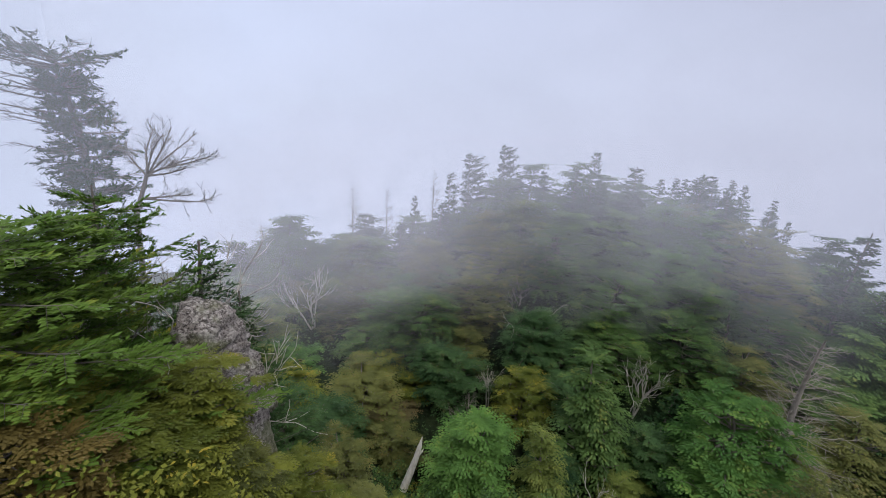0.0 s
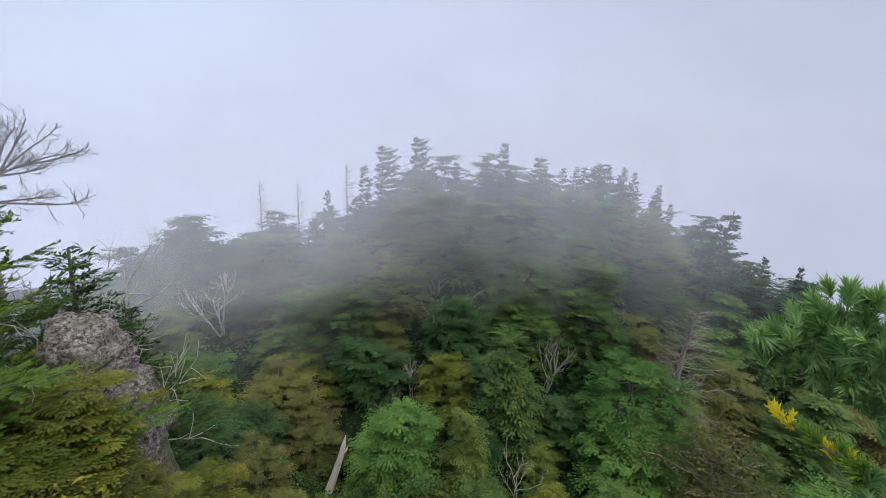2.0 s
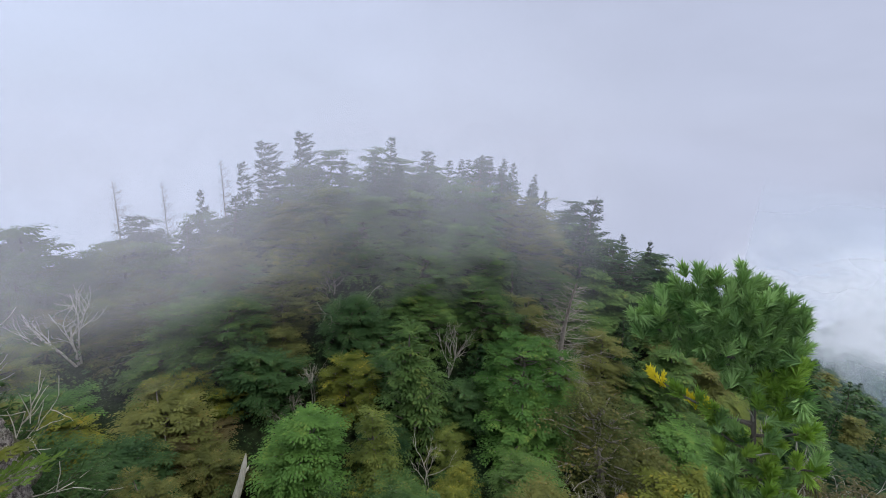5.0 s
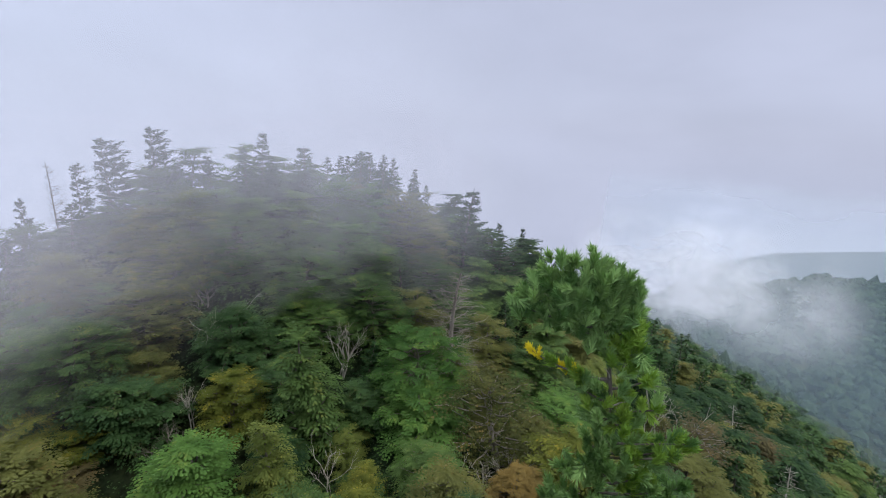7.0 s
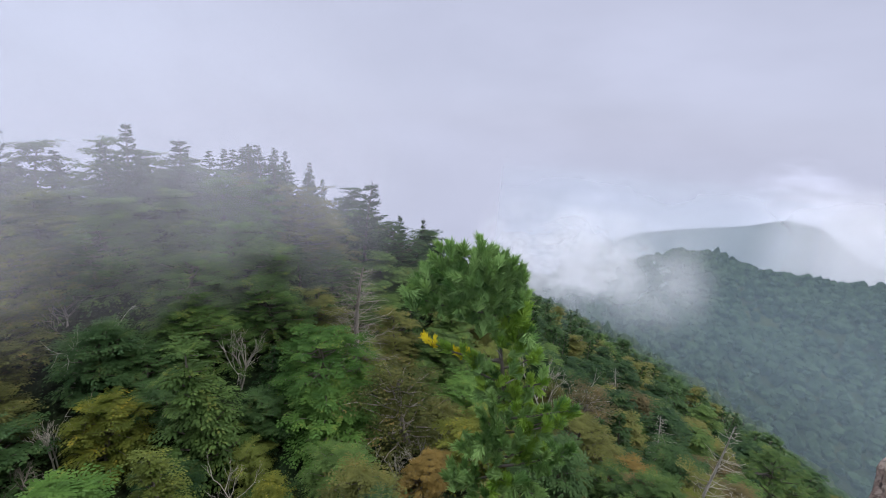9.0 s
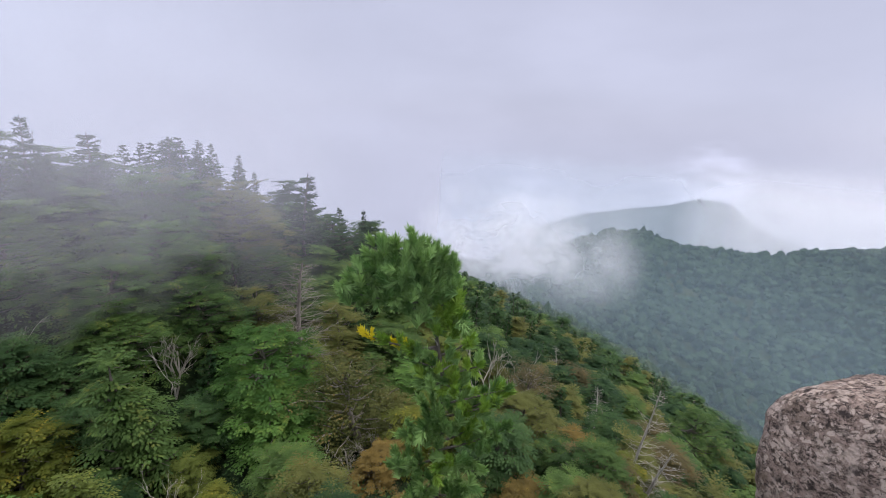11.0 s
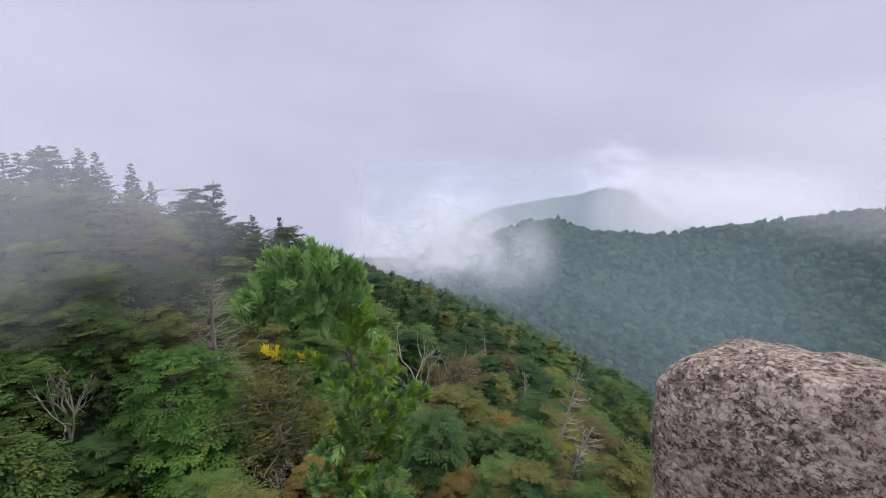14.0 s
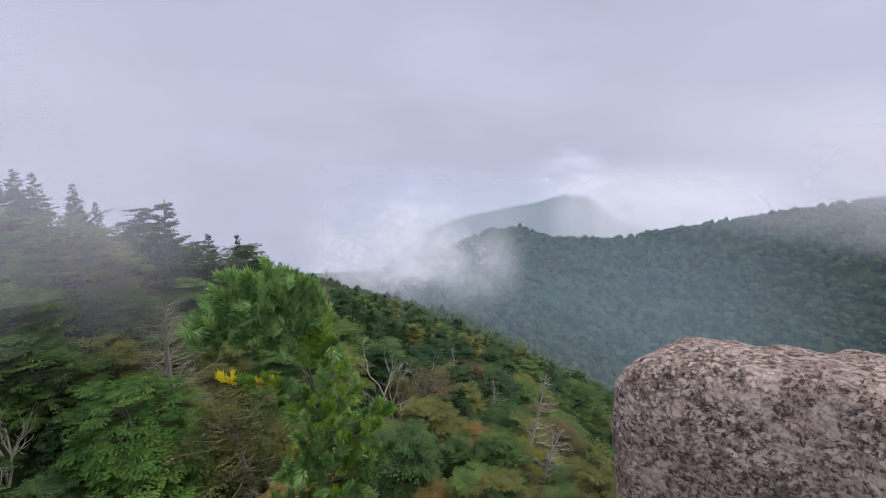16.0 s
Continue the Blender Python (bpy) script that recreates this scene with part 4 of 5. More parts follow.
# ---- bleached stump in the hollow ----
ge = Geo()
tube(ge, [(-0.55, 0, -2.2), (-0.3, 0.05, -1.4), (-0.08, 0, -0.6), (0.05, 0, 0.0), (0.13, 0, 0.45)], [0.17, 0.15, 0.12, 0.09, 0.012], 8)
tube(ge, [(-0.05, 0, -0.5), (0.16, 0.02, -0.25), (0.22, 0.02, -0.1)], [0.06, 0.04, 0.008], 6)
stump = tagged(new("tree_stump", ge.mesh("tree_stump", BLEACHED, True)), "pale splintered dead trunk standing among green shrubs", "tree stump")
stump.matrix_basis = pose(-0.25, 15.0, -10.9)

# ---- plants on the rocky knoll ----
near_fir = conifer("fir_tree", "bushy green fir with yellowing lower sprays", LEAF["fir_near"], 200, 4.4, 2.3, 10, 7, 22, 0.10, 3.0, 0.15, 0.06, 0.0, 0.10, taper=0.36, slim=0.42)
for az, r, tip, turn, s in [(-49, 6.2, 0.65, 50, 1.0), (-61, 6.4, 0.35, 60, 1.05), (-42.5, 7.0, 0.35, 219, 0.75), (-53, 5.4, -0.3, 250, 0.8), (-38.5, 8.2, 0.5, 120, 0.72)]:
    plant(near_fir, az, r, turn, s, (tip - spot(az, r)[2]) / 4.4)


def ragged_fir():
    """A tall leaning fir: dense along the stem, bare twigs below the top, and a flat wind-cut crown."""
    top = thing("fir_tree", "tall ragged fir with a flat wind-cut crown against the sky", "tree")
    rg = np.random.default_rng(204)
    HOME[top.name] = True
    reach = 14.0
    to = lambda az, rise: np.array([*polar(az, reach), 1.6 + reach * math.tan(math.radians(rise))])
    foot = np.array(spot(-38.7, reach, 0.4))
    stem = np.array([foot, to(-38.6, -10.0), to(-38.5, -6.5), to(-38.7, -2.5), to(-39.3, 1.2), to(-39.7, 3.2), to(-39.9, 4.4)])
    wood, green = Geo(), Geo()
    tube(wood, stem, [0.15, 0.12, 0.10, 0.08, 0.055, 0.035, 0.015], 7)
    right = np.array([math.cos(math.radians(-41)), -math.sin(math.radians(-41)), 0.0])
    deep = np.array([math.sin(math.radians(-41)), math.cos(math.radians(-41)), 0.0])

    def bough(start, d, long, leafy, rise=0.0):
        s_ = np.linspace(0, 1, 5)[:, None]
        lift = rise * s_ + 0.10 * s_ * s_ + rg.normal(0, 0.02)
        line = start + d * s_ * long + np.array([0, 0, 1.0]) * lift * long
        tube(wood, line, np.linspace(0.012 + 0.014 * long, 0.006, 5), 4)
        side = np.cross(d, [0, 0, 1.0])
        for q in range(int(10 + 9 * long)):
            u = rg.uniform(0.25, 1.0)
            at_ = np.array([np.interp(u, s_[:, 0], line[:, i]) for i in range(3)])
            td = unit(d * 0.8 + side * rg.choice([-1, 1]) * rg.uniform(0.4, 1.0) + [0, 0, rg.normal(0.15, 0.4)])
            lt = rg.uniform(0.16, 0.34)
            tube(wood, [at_, at_ + td * lt], [0.008, 0.004], 3)
            if rg.random() < leafy:
                m = 9
                c = at_ + td * lt * np.linspace(0.2, 1.1, m)[:, None] + rg.normal(0, 0.02, (m, 3))
                leaves(green, c, td + rg.normal(0, 0.35, (m, 3)), np.array([0, 0, 1.0]) + rg.normal(0, 0.8, (m, 3)), 0.12, 0.036, 0.1)

    for k in range(150):
        u = rg.uniform(0.12, 0.80)
        at_ = np.array([np.interp(u, np.linspace(0, 1, len(stem)), stem[:, i]) for i in range(3)])
        a = rg.uniform(0, 2 * math.pi)
        d = right * math.cos(a) + deep * math.sin(a)
        wide = np.interp(u, [0.1, 0.3, 0.5, 0.65, 0.8], [0.85, 1.05, 0.8, 0.6, 0.4]) * (1.15 if math.cos(a) > 0 else 0.8)
        bough(at_, d, wide * rg.uniform(0.5, 1.15), rg.choice([0.9, 0.9, 0.25]), rg.uniform(-0.2, 0.3))
    # bare boughs that stick out to one side, and the flat top
    for k in range(11):
        u = rg.uniform(0.35, 0.92)
        at_ = np.array([np.interp(u, np.linspace(0, 1, len(stem)), stem[:, i]) for i in range(3)])
        bough(at_, unit(-right + deep * rg.uniform(-0.5, 0.5)), rg.uniform(1.1, 1.6), 0.05, rg.uniform(-0.05, 0.15))
    for k in range(13):
        a = k * 2 * math.pi / 13 + rg.uniform(-0.2, 0.2)
        at_ = stem[-2] + (stem[-1] - stem[-2]) * rg.uniform(0.0, 1.0)
        bough(at_, right * math.cos(a) + deep * math.sin(a), rg.uniform(0.8, 1.35), 0.6, rg.uniform(0.05, 0.3))
    part("trunk", wood.mesh("trunk", BARK, True), top)
    part("crown", green.mesh("crown", LEAF["fir"]), top)


ragged_fir()
small_fir = conifer("fir_tree", "small dark fir behind the rock outcrop", LEAF["fir"], 207, 5.4, 1.7, 20, 6, 12, 0.14, 1, 0.2, 0.1, 0.0, 0.3, slim=0.32, taper=0.75)
plant(small_fir, -29.6, 9.5, 0, 1.0, (-0.75 - spot(-29.6, 9.5)[2]) / 5.4)
plant(small_fir, -26.0, 9.6, 120, 0.75, (-2.0 - spot(-26.0, 9.6)[2]) / 5.4)


def half_bare_tree():
    """A leaning tree whose limbs fan out into fine twigs."""
    top = thing("dead_tree", "spreading half-bare tree with fine twigs against the sky", "dead tree")
    rg = np.random.default_rng(211)

    def to(az, rise, r=10.0):
        r = r + 2.6
        return np.array([*polar(az + 0.6, r), 1.65 + r * math.tan(math.radians(rise - 0.9))])

    HOME[top.name] = True
    foot, fork = np.array(spot(-35.8, 12.6, 0.3)), to(-34.2, -6.2)
    knee = to(-35.5, -10.2)
    ge = Geo()
    tube(ge, [foot, foot * 0.5 + knee * 0.5 + [0.05, 0, 0], knee, fork], [0.09, 0.075, 0.06, 0.045], 7)
    part("trunk", ge.mesh("trunk", BARK, True), top)
    ends = [(-28.6, -2.6, 9.8), (-29.6, -3.4, 10.3), (-31.2, -1.0, 10.0), (-32.6, -1.2, 9.7), (-30.3, -1.9, 10.4), (-33.8, -2.0, 10.2), (-30.0, -4.8, 9.6), (-28.8, -9.0, 9.8), (-31.0, -8.4, 10.3), (-35.8, -3.0, 10.0)]
    for i, (az, rise, r) in enumerate(ends):
        start = fork if rise > -5 else knee * 0.6 + fork * 0.4
        way = to(az, rise, r) - start
        long = float(np.linalg.norm(way))
        ge = Geo()
        pts = bent(rg, start, way, long, 8, 0.07, 0.0)
        tube(ge, pts, np.linspace(0.028, 0.010, len(pts)), 5)
        for k in range(15):
            q = int(rg.integers(2, len(pts)))
            d = unit(pts[q] - pts[q - 1]) + rg.normal(0, 0.45, 3) + [0, 0, 0.15]
            branching(rg, ge, pts[q], d, rg.uniform(0.2, 0.45), 0.008, 1, 0.5, 0.05, 3, (3, 6))
        part("branch", ge.mesh("branch", BARK, True), top)


half_bare_tree()
pale_bush = snag("dead_shrub", "tangle of bleached leafless twigs on the knoll", 215, 2.6, 0.03, 3, 0.6, DEAD, 4, "dead shrub", (3, 5))
for az, r, tip in [(-47.0, 9.2, 0.75), (-43.5, 8.6, 0.2), (-31.8, 9.0, -0.6), (-51.0, 8.4, 0.5), (-34.5, 9.6, -0.4), (55.5, 17.5, -12.0), (63.0, 18.0, -11.2), (74.5, 21.5, -12.4)]:
    plant(pale_bush, az, r, az * 13, (tip - spot(az, r)[2]) / 2.9)
bushes = {k: broadleaf("shrub", t, LEAF[k], 220 + i, 1.7, 1.9, 8, 17, 0.050, "dome", 7, 6, pad=0.105, fill=0.9, category="shrub", low=0.02)
          for i, (k, t) in enumerate([("yellowish", "yellow-green shrub on the rocky knoll"), ("orange", "shrub with orange autumn leaves"), ("green", "low green shrub on the rocky knoll"),
                                      ("olive", "olive-brown shrub on the rocky knoll")])}
for az, r, kind, s in [(-28.2, 5.7, "yellowish", 0.85), (-28.0, 5.3, "olive", 0.75), (-31.5, 5.6, "yellowish", 1.0), (-19.5, 6.0, "olive", 0.8), (-50, 4.6, "orange", 0.9), (-44, 5.0, "yellowish", 0.9), (-39, 5.4, "yellowish", 1.0), (-34, 5.5, "yellowish", 1.0), (-29, 5.6, "yellowish", 0.9), (-24, 6.3, "yellowish", 0.9),
                       (-19, 6.8, "olive", 0.9), (-36, 6.6, "olive", 1.1), (-41, 6.9, "yellowish", 1.1), (-14, 7.4, "yellowish", 1.0), (-30, 7.9, "green", 1.0), (-22, 8.2, "green", 1.1), (-55, 5.4, "yellowish", 1.0),
                       (-9, 8.6, "olive", 1.1), (-4, 9.2, "orange", 0.8), (-16, 9.4, "yellowish", 1.2), (-47, 8.0, "green", 1.3), (-27, 6.9, "olive", 0.8), (54.5, 14.8, "orange", 1.2), (86, 16, "green", 1.9), (88.5, 17.5, "yellowish", 1.6), (77.5, 20.5, "olive", 2.4), (79.5, 22.5, "orange", 1.6),
                       (62, 12.0, "orange", 0.9), (90, 13, "olive", 1.4), (98, 12, "green", 1.4)]:
    plant(bushes[kind], az, r, az * 31, s, None, 0.15)

# ---- the pine beside the lookout ----
pine = thing("pine_tree", "young five-needle pine with bright green tufts", "tree")
PX, PY = 3.36, 1.27
pine.location = (PX, PY, float(ground_z(PX, PY)))
base_z = pine.location.z
rg = np.random.default_rng(60)


def needle_tuft(name, mat, seed, count=95, length=0.105, spread=1.0):
    """A brush of long thin needles round the end of a shoot."""
    rg = np.random.default_rng(seed)
    ge = Geo()
    a, t = rg.uniform(0, 2 * math.pi, count), rg.uniform(0, 1, count)
    open_ = (0.95 - 0.55 * t) * spread * rg.uniform(0.7, 1.2, count)
    d = np.stack([np.cos(a) * np.sin(open_), np.sin(a) * np.sin(open_), np.cos(open_)], 1)
    root = np.stack([0 * t, 0 * t, -0.05 + 0.09 * t], 1)
    long = length * rg.uniform(0.75, 1.15, count)
    side = unit(np.cross(d, rg.normal(0, 1, (count, 3)))) * 0.0038
    droop = np.array([0, 0, -0.012])
    mid, tip = root + d * long[:, None] * 0.55, root + d * long[:, None] + droop
    v = np.stack([root - side, root + side, mid + side * 1.2, mid - side * 1.2, tip], 1)
    k = np.arange(count)[:, None] * 5
    f = np.concatenate([k + [0, 1, 2, 3]], 0)
    ge.add(v.reshape(-1, 3), f)
    me_f = [row for row in f.tolist()] + (k + [3, 2, 4]).tolist()
    return np_mesh(name, v.reshape(-1, 3), me_f, mat)


TUFTS = {k: [needle_tuft("needle_tuft", LEAF[k], 300 + i, c, l, 0.8) for i in range(3)] for k, c, l in (("pine", 100, 0.112), ("pine_lime", 90, 0.105), ("pine_yellow", 50, 0.07))}


def shoot(parent, start, end, kinds, n, droop=0.0, thick=0.014, spread=0.09, bare_from=0.35):
    """A bough from start to end, with tufts along its outer part."""
    start, end = np.asarray(start, float), np.asarray(end, float)
    mid = (start + end) / 2 + [0, 0, -droop] + rg.normal(0, 0.02, 3)
    ge = Geo()
    line = np.array([(1 - u) ** 2 * start + 2 * u * (1 - u) * mid + u * u * end for u in np.linspace(0, 1, 7)])
    tube(ge, line, np.linspace(thick, thick * 0.45, 7), 6)
    limb = part("branch", ge.mesh("branch", BARK, True), parent)
    heading = unit(end - start)
    for i in range(n):
        u = bare_from + (1 - bare_from) * (i + 0.5) / n if i else 1.0
        p = np.array([np.interp(u, np.linspace(0, 1, 7), line[:, k]) for k in range(3)])
        d = unit(heading * (1.0 if i == 0 else 0.4) + rg.normal(0, 0.6 if i else 0.2, 3) + [0, 0, 0.75])
        p = p + (0 if i == 0 else 1) * unit(rg.normal(0, 1, 3)) * rg.uniform(0.2, 1.0) * spread
        kind = kinds[int(rg.integers(len(kinds)))]
        q = Vector(d).to_track_quat("Z", "Y").to_matrix().to_4x4()
        part("needle_tuft", TUFTS[kind][int(rg.integers(3))], limb, place=Matrix.Translation(p) @ q @ pose(0, 0, 0, 0, 0, rg.uniform(0, 360)) @ Matrix.Diagonal((*[rg.uniform(0.85, 1.15)] * 3, 1)))
    return limb


ge = Geo()
Z = lambda z: z - base_z
line = np.array([(0.05, 0.0, 0.0 - 0.3), (0.02, 0.04, Z(-2.6)), (0.0, 0.0, Z(-1.2)), (-0.02, 0.03, Z(-0.5)), (-0.06, 0.1, Z(-0.1)), (-0.14, 0.22, Z(0.3)), (-0.2, 0.36, Z(0.62))])
tube(ge, line, [0.05, 0.04, 0.028, 0.022, 0.018, 0.014, 0.010], 8)
part("trunk", ge.mesh("trunk", BARK, True), pine)


def on_trunk(z):
    return np.array([np.interp(Z(z), line[:, 2], line[:, k]) for k in range(3)])


def at(x, y, z):
    return np.array([x - PX, y - PY, Z(z)])


G, L, Y = ["pine"], ["pine", "pine_lime", "pine_lime"], ["pine_yellow"]
# head
for (x, y, z), n, z0, kinds in [
    ((3.04, 1.82, 0.80), 8, 0.45, G), ((3.17, 1.60, 0.80), 10, 0.5, G), ((3.27, 1.42, 0.74), 10, 0.4, G), ((3.35, 1.30, 0.66), 10, 0.3, G), ((2.84, 2.00, 0.48), 10, 0.3, G),
    ((2.78, 2.06, 0.38), 9, 0.25, G), ((2.95, 1.75, 0.55), 12, 0.35, G), ((3.10, 1.62, 0.52), 12, 0.3, G), ((3.25, 1.50, 0.45), 12, 0.2, G), ((3.36, 1.30, 0.42), 10, 0.2, G),
    ((3.0, 1.80, 0.32), 10, 0.15, G), ((3.15, 1.62, 0.26), 10, 0.1, G), ((2.88, 1.95, 0.62), 8, 0.4, G), ((3.4, 1.22, 0.28), 8, 0.05, L), ((3.38, 1.2, 0.12), 8, -0.05, L), ((3.3, 1.36, 0.14), 8, -0.05, L),
    ((3.5, 1.55, 0.5), 8, 0.3, G), ((3.55, 1.3, 0.35), 8, 0.1, G), ((3.15, 1.5, 0.68), 9, 0.4, G),
]:
    shoot(pine, on_trunk(z0), at(x, y, z), kinds, n + 8, 0.04, spread=0.13)
# the bough with yellow needles
shoot(pine, on_trunk(-0.22), at(2.86, 1.88, -0.03), Y, 4, 0.05, 0.012, 0.03, 0.84)
shoot(pine, on_trunk(-0.24), at(2.98, 1.74, -0.12), ["pine_lime", "pine_yellow"], 6, 0.04, 0.010, 0.04, 0.5)
shoot(pine, on_trunk(-0.2), at(3.12, 1.55, -0.2), ["pine_lime"], 4, 0.02, 0.009, 0.04, 0.6)
# middle and foot
for (x, y, z), n, z0, kinds in [
    ((3.18, 1.5, -0.35), 6, -0.45, L), ((3.3, 1.15, -0.5), 6, -0.65, L), ((3.42, 1.08, -0.12), 6, -0.3, L), ((3.5, 1.0, -0.4), 7, -0.55, L), ((3.22, 1.45, -0.55), 6, -0.6, G), ((3.62, 0.72, -0.62), 11, -0.85, L), ((3.6, 0.9, -0.8), 11, -0.95, G), ((3.5, 0.8, -0.75), 10, -1.0, L),
    ((3.2, 1.4, -0.8), 9, -0.95, G), ((3.3, 1.25, -0.95), 11, -1.1, G), ((3.05, 1.5, -1.1), 11, -1.2, G), ((2.95, 1.6, -1.45), 11, -1.5, G), ((3.5, 1.0, -1.1), 11, -1.3, L), ((3.7, 0.75, -1.15), 10, -1.4, G),
    ((3.2, 1.1, -1.35), 11, -1.5, L), ((3.4, 0.85, -1.5), 11, -1.6, G), ((3.1, 1.3, -1.75), 11, -1.8, G), ((3.45, 1.0, -1.9), 10, -2.0, G), ((2.85, 1.5, -1.9), 10, -2.0, G),
]:
    shoot(pine, on_trunk(z0), at(x, y, z), kinds, n + 6, 0.05, spread=0.18, bare_from=0.25)
for end in [(3.2, 1.35, -0.08), (3.42, 1.2, -0.35), (3.2, 1.2, -0.62), (3.55, 1.1, -0.6)]:
    ge = Geo()
    s = on_trunk(end[2] - 0.12)
    tube(ge, bent(rg, s, at(*end) - s, float(np.linalg.norm(at(*end) - s)), 4, 0.2), [0.01, 0.008, 0.006, 0.004, 0.002], 5)
    part("dead_twig", ge.mesh("dead_twig", DEAD, True), pine, "bare pale twig")

# ---- mist, clouds and haze sheets ----
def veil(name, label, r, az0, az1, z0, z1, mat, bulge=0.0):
    """A hanging see-through sheet for mist, cloud or distance haze, curved round the valley head."""
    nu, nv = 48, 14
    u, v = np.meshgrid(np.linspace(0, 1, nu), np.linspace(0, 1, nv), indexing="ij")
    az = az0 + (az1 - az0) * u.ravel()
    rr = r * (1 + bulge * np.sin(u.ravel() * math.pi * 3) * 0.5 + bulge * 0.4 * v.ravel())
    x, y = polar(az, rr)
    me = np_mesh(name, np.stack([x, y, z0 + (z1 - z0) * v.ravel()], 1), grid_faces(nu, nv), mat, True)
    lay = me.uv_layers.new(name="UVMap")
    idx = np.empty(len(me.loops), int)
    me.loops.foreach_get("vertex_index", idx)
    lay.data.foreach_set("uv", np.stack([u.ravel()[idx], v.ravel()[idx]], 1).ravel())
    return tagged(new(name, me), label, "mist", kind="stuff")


EDGE = [(0.0, 0.0), (0.2, 1.0), (0.6, 1.0), (1.0, 0.0)]
for r, seed in ((25.8, 3.0), (28.2, 8.0)):
    veil("mist", "thin grey mist drifting before the ridge", r, -40, 57, -13, 30,
         mist_material("mist_near", [(0.0, 0.3), (0.2, 0.7), (0.45, 0.75), (0.7, 0.95), (0.80, 0.9), (0.87, 0.55), (0.93, 0.12), (1.0, 0.0)], [(0.0, 0.0), (0.05, 0.12), (0.12, 0.48), (0.20, 0.85), (0.29, 0.85), (0.38, 0.4), (0.62, 0.0)], 0.24, 0.085, 0.15, 0.62, 0.9, (0.475, 0.465, 0.515), seed=seed))
for r, seed in ((10.9, 17.0), (11.5, 27.0)):
    veil("mist", "thin mist drifting behind the rocky knoll", r, -75, -22, -4, 14,
         mist_material("mist_knoll", EDGE, [(0.0, 0.0), (0.15, 0.5), (0.35, 1.0), (0.7, 1.0), (1.0, 0.0)], 0.25, 0.12, 0.1, 0.6, 1.3, seed=seed))
for r, seed in ((22.6, 14.0), (24.4, 33.0)):
    veil("mist", "pale mist pooling in the saddle", r, -40, 14, -14, 6,
         mist_material("mist_saddle", [(0.0, 0.5), (0.3, 1.0), (0.6, 0.7), (1.0, 0.0)], [(0.0, 0.0), (0.2, 0.25), (0.4, 0.9), (0.6, 0.7), (1.0, 0.0)], 0.24, 0.13, 0.30, 0.66, 1.4, (0.46, 0.44, 0.48), seed=seed))
for r, seed in ((32.2, 9.0), (34.2, 19.0)):
    veil("mist", "grey mist clinging to the ridge", r, -40, 57, -14, 30,
         mist_material("mist_ridge", [(0.0, 0.6), (0.25, 0.65), (0.5, 0.75), (0.70, 0.95), (0.80, 0.6), (0.88, 0.2), (1.0, 0.0)], [(0.0, 0.0), (0.10, 0.35), (0.20, 0.8), (0.30, 0.85), (0.38, 0.5), (0.62, 0.0)], 0.25, 0.07, 0.18, 0.66, 0.9, seed=seed))
# Distance haze put into thin blue-tinted sheets across the flank and valley.
veil("haze", "thin see-through sheet tinted as blue haze over the flank", 95, 58, 135, -95, 20,
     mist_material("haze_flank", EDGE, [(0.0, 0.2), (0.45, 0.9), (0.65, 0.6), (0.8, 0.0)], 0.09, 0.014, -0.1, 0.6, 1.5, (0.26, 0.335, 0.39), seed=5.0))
veil("haze", "see-through sheet tinted as blue haze thickening down the flank", 190, 58, 135, -190, 30,
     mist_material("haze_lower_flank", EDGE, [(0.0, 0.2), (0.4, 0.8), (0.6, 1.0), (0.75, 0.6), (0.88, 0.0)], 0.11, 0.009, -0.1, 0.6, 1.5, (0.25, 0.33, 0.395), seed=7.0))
veil("haze", "see-through sheet tinted as blue haze filling the valley", 400, 58, 140, -320, 40,
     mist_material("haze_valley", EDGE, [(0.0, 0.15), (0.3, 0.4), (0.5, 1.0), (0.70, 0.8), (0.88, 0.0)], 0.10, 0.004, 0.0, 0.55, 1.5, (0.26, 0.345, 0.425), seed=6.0))
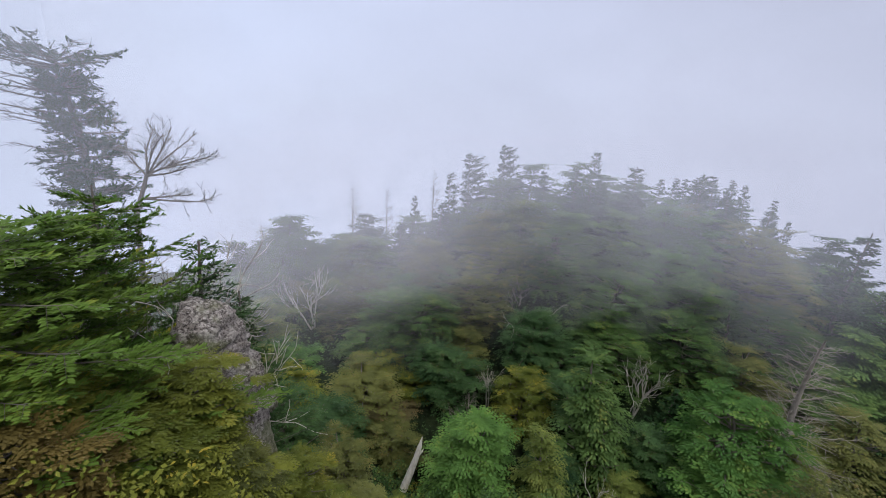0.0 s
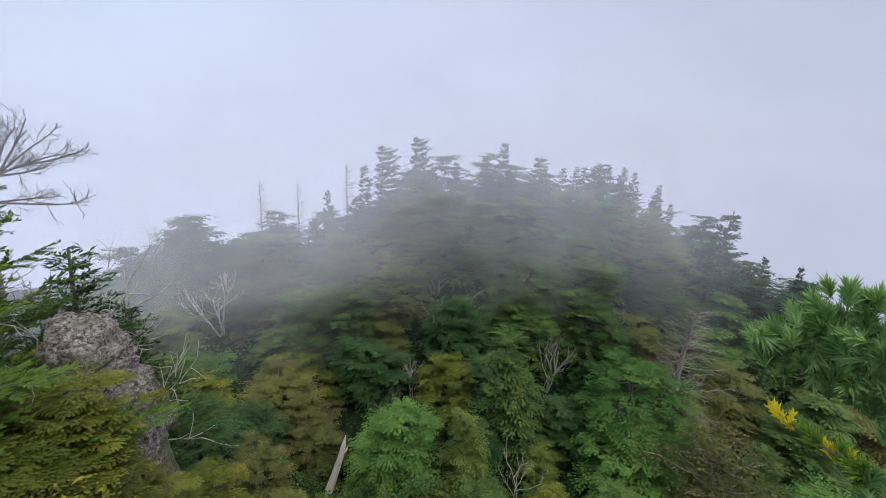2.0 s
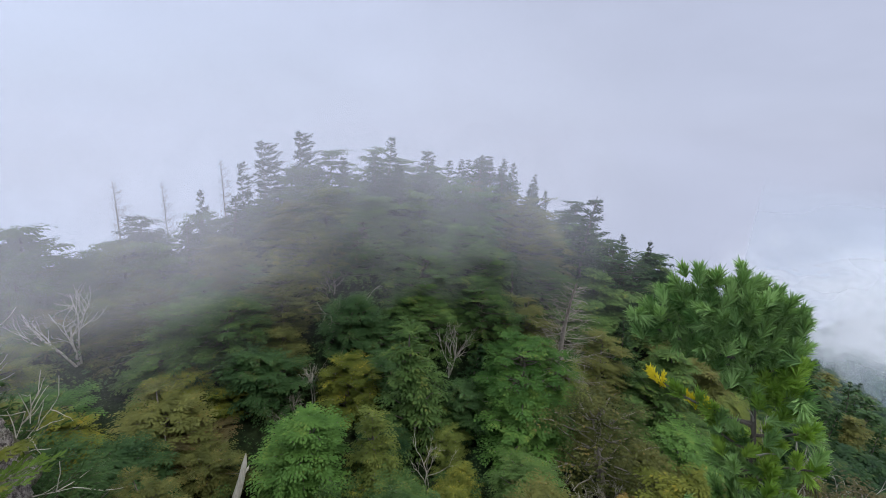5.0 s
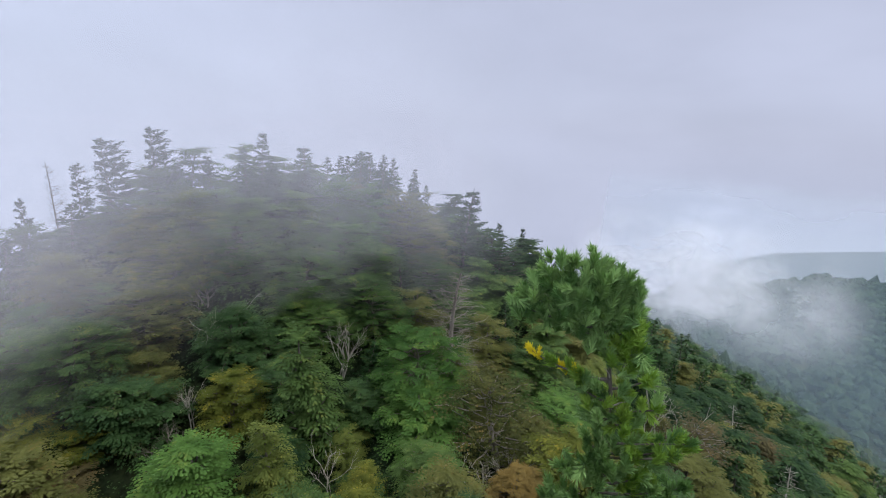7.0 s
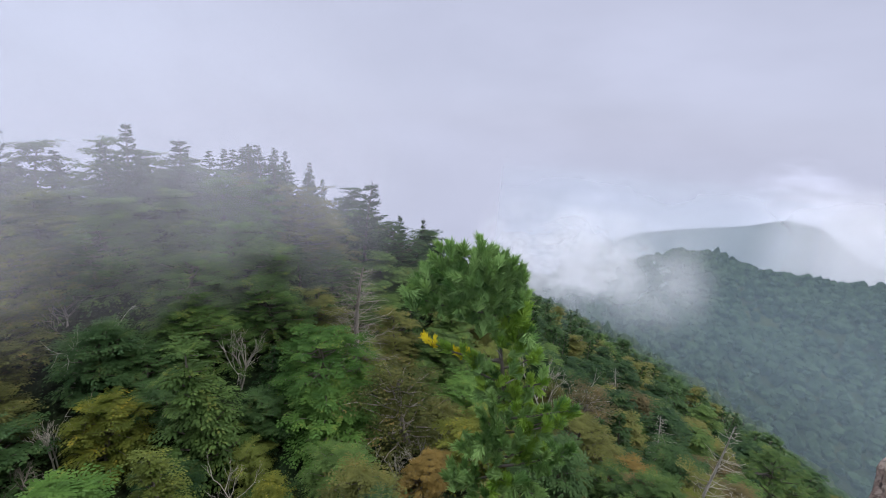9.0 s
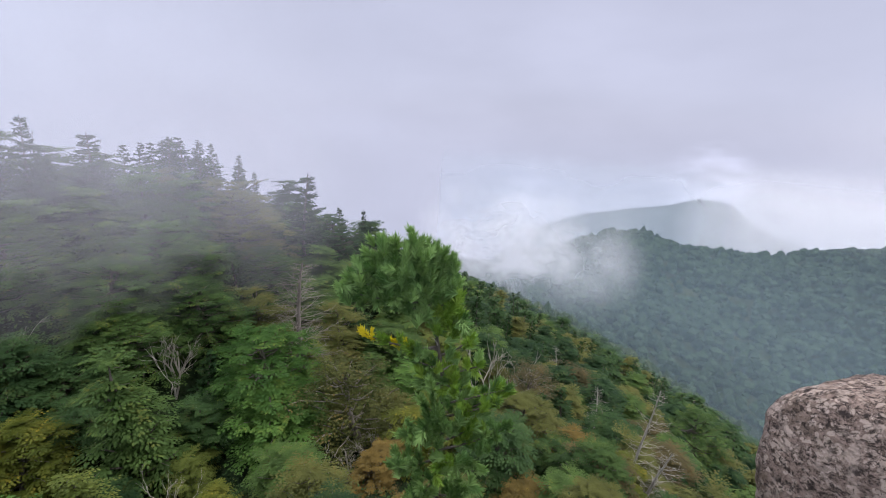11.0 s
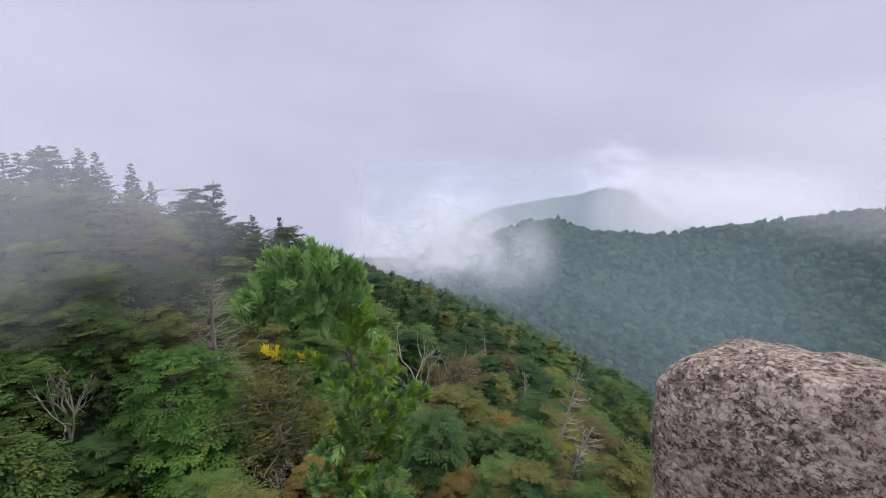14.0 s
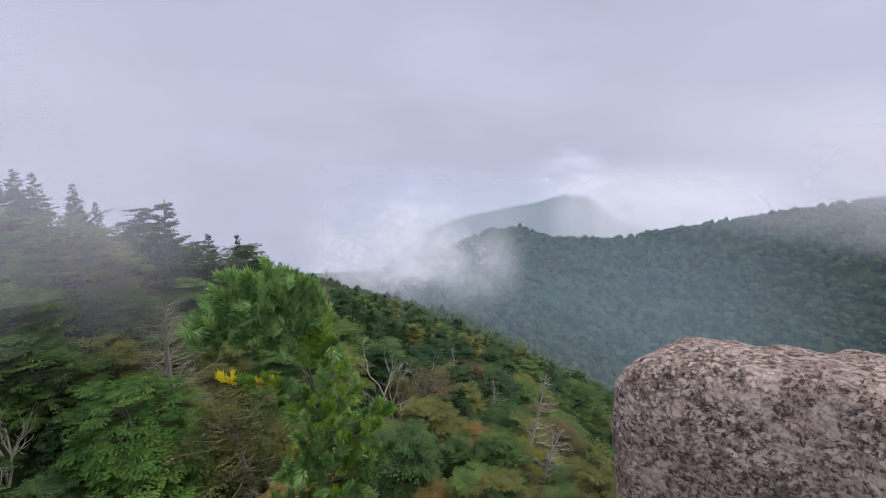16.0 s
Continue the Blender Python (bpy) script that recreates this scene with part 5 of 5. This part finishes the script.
for r, seed in ((300, 2.0), (312, 9.0), (324, 13.0)):
    veil("cloud", "white cloud bank lying in the valley", r, 58, 90, -136, -22,
         mist_material("cloud_bank", [(0.0, 0.0), (0.3, 0.85), (0.45, 1.0), (0.6, 0.72), (0.78, 0.3), (1.0, 0.0)], [(0.0, 0.0), (0.14, 0.12), (0.38, 1.0), (0.52, 1.0), (0.70, 0.35), (0.9, 0.0)], 0.80, 0.026, 0.33, 0.64, 1.4, (0.575, 0.575, 0.615), 4.0, seed))
for r, seed in ((620, 12.0), (650, 21.0)):
    veil("cloud", "grey cloud drifting over the long ridge", r, 98, 150, -120, 90,
         mist_material("cloud_right", [(0.0, 0.0), (0.2, 0.4), (0.42, 1.0), (0.8, 1.0), (1.0, 0.0)], [(0.0, 0.0), (0.2, 0.5), (0.4, 1.0), (0.6, 0.8), (0.95, 0.0)], 0.36, 0.007, 0.1, 0.55, 1.3, (0.48, 0.48, 0.53), 3.0, seed))
# The far range's paleness is put into this sheet's tint.
veil("haze", "see-through sheet tinted as pale blue haze before the far range", 1200, 62, 100, -330, -60,
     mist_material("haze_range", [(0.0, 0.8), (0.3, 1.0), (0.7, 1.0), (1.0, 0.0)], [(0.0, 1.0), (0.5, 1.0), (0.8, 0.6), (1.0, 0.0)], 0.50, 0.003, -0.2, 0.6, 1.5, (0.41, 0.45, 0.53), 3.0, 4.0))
for r, seed in ((1270, 3.0), (1320, 28.0)):
    veil("cloud", "pale cloud hiding the end of the far range", r, 90, 120, -330, -40,
         mist_material("cloud_range", [(0.0, 0.0), (0.16, 0.6), (0.3, 1.0), (0.6, 1.0), (1.0, 0.0)], [(0.0, 0.5), (0.3, 1.0), (0.6, 0.9), (1.0, 0.0)], 0.6, 0.003, 0.05, 0.5, 1.5, (0.54, 0.54, 0.59), 3.0, seed))

# models of which the slope holds no example
for ob in [o for o in scene.objects if o.parent is None and o.type == "EMPTY" and o.name not in HOME and o is not pine and not o.get("set")]:
    if tuple(ob.location) == (0.0, 0.0, 0.0):
        for child in list(ob.children_recursive) + [ob]:
            bpy.data.objects.remove(child)

# kinds that repeat
GROUPS = {"broadleaf_tree": "broadleaf trees on the slope", "fir_tree": "firs on the ridge and slope", "dead_fir": "dead firs", "dead_tree": "leafless trees", "dead_shrub": "leafless shrubs",
          "shrub": "shrubs on the knoll and slope", "rock_outcrop": "rocks on the knoll"}
for ob in scene.objects:
    if ob.parent is None and ob.name.split(".")[0] in GROUPS:
        tagged(ob, group=GROUPS[ob.name.split(".")[0]])
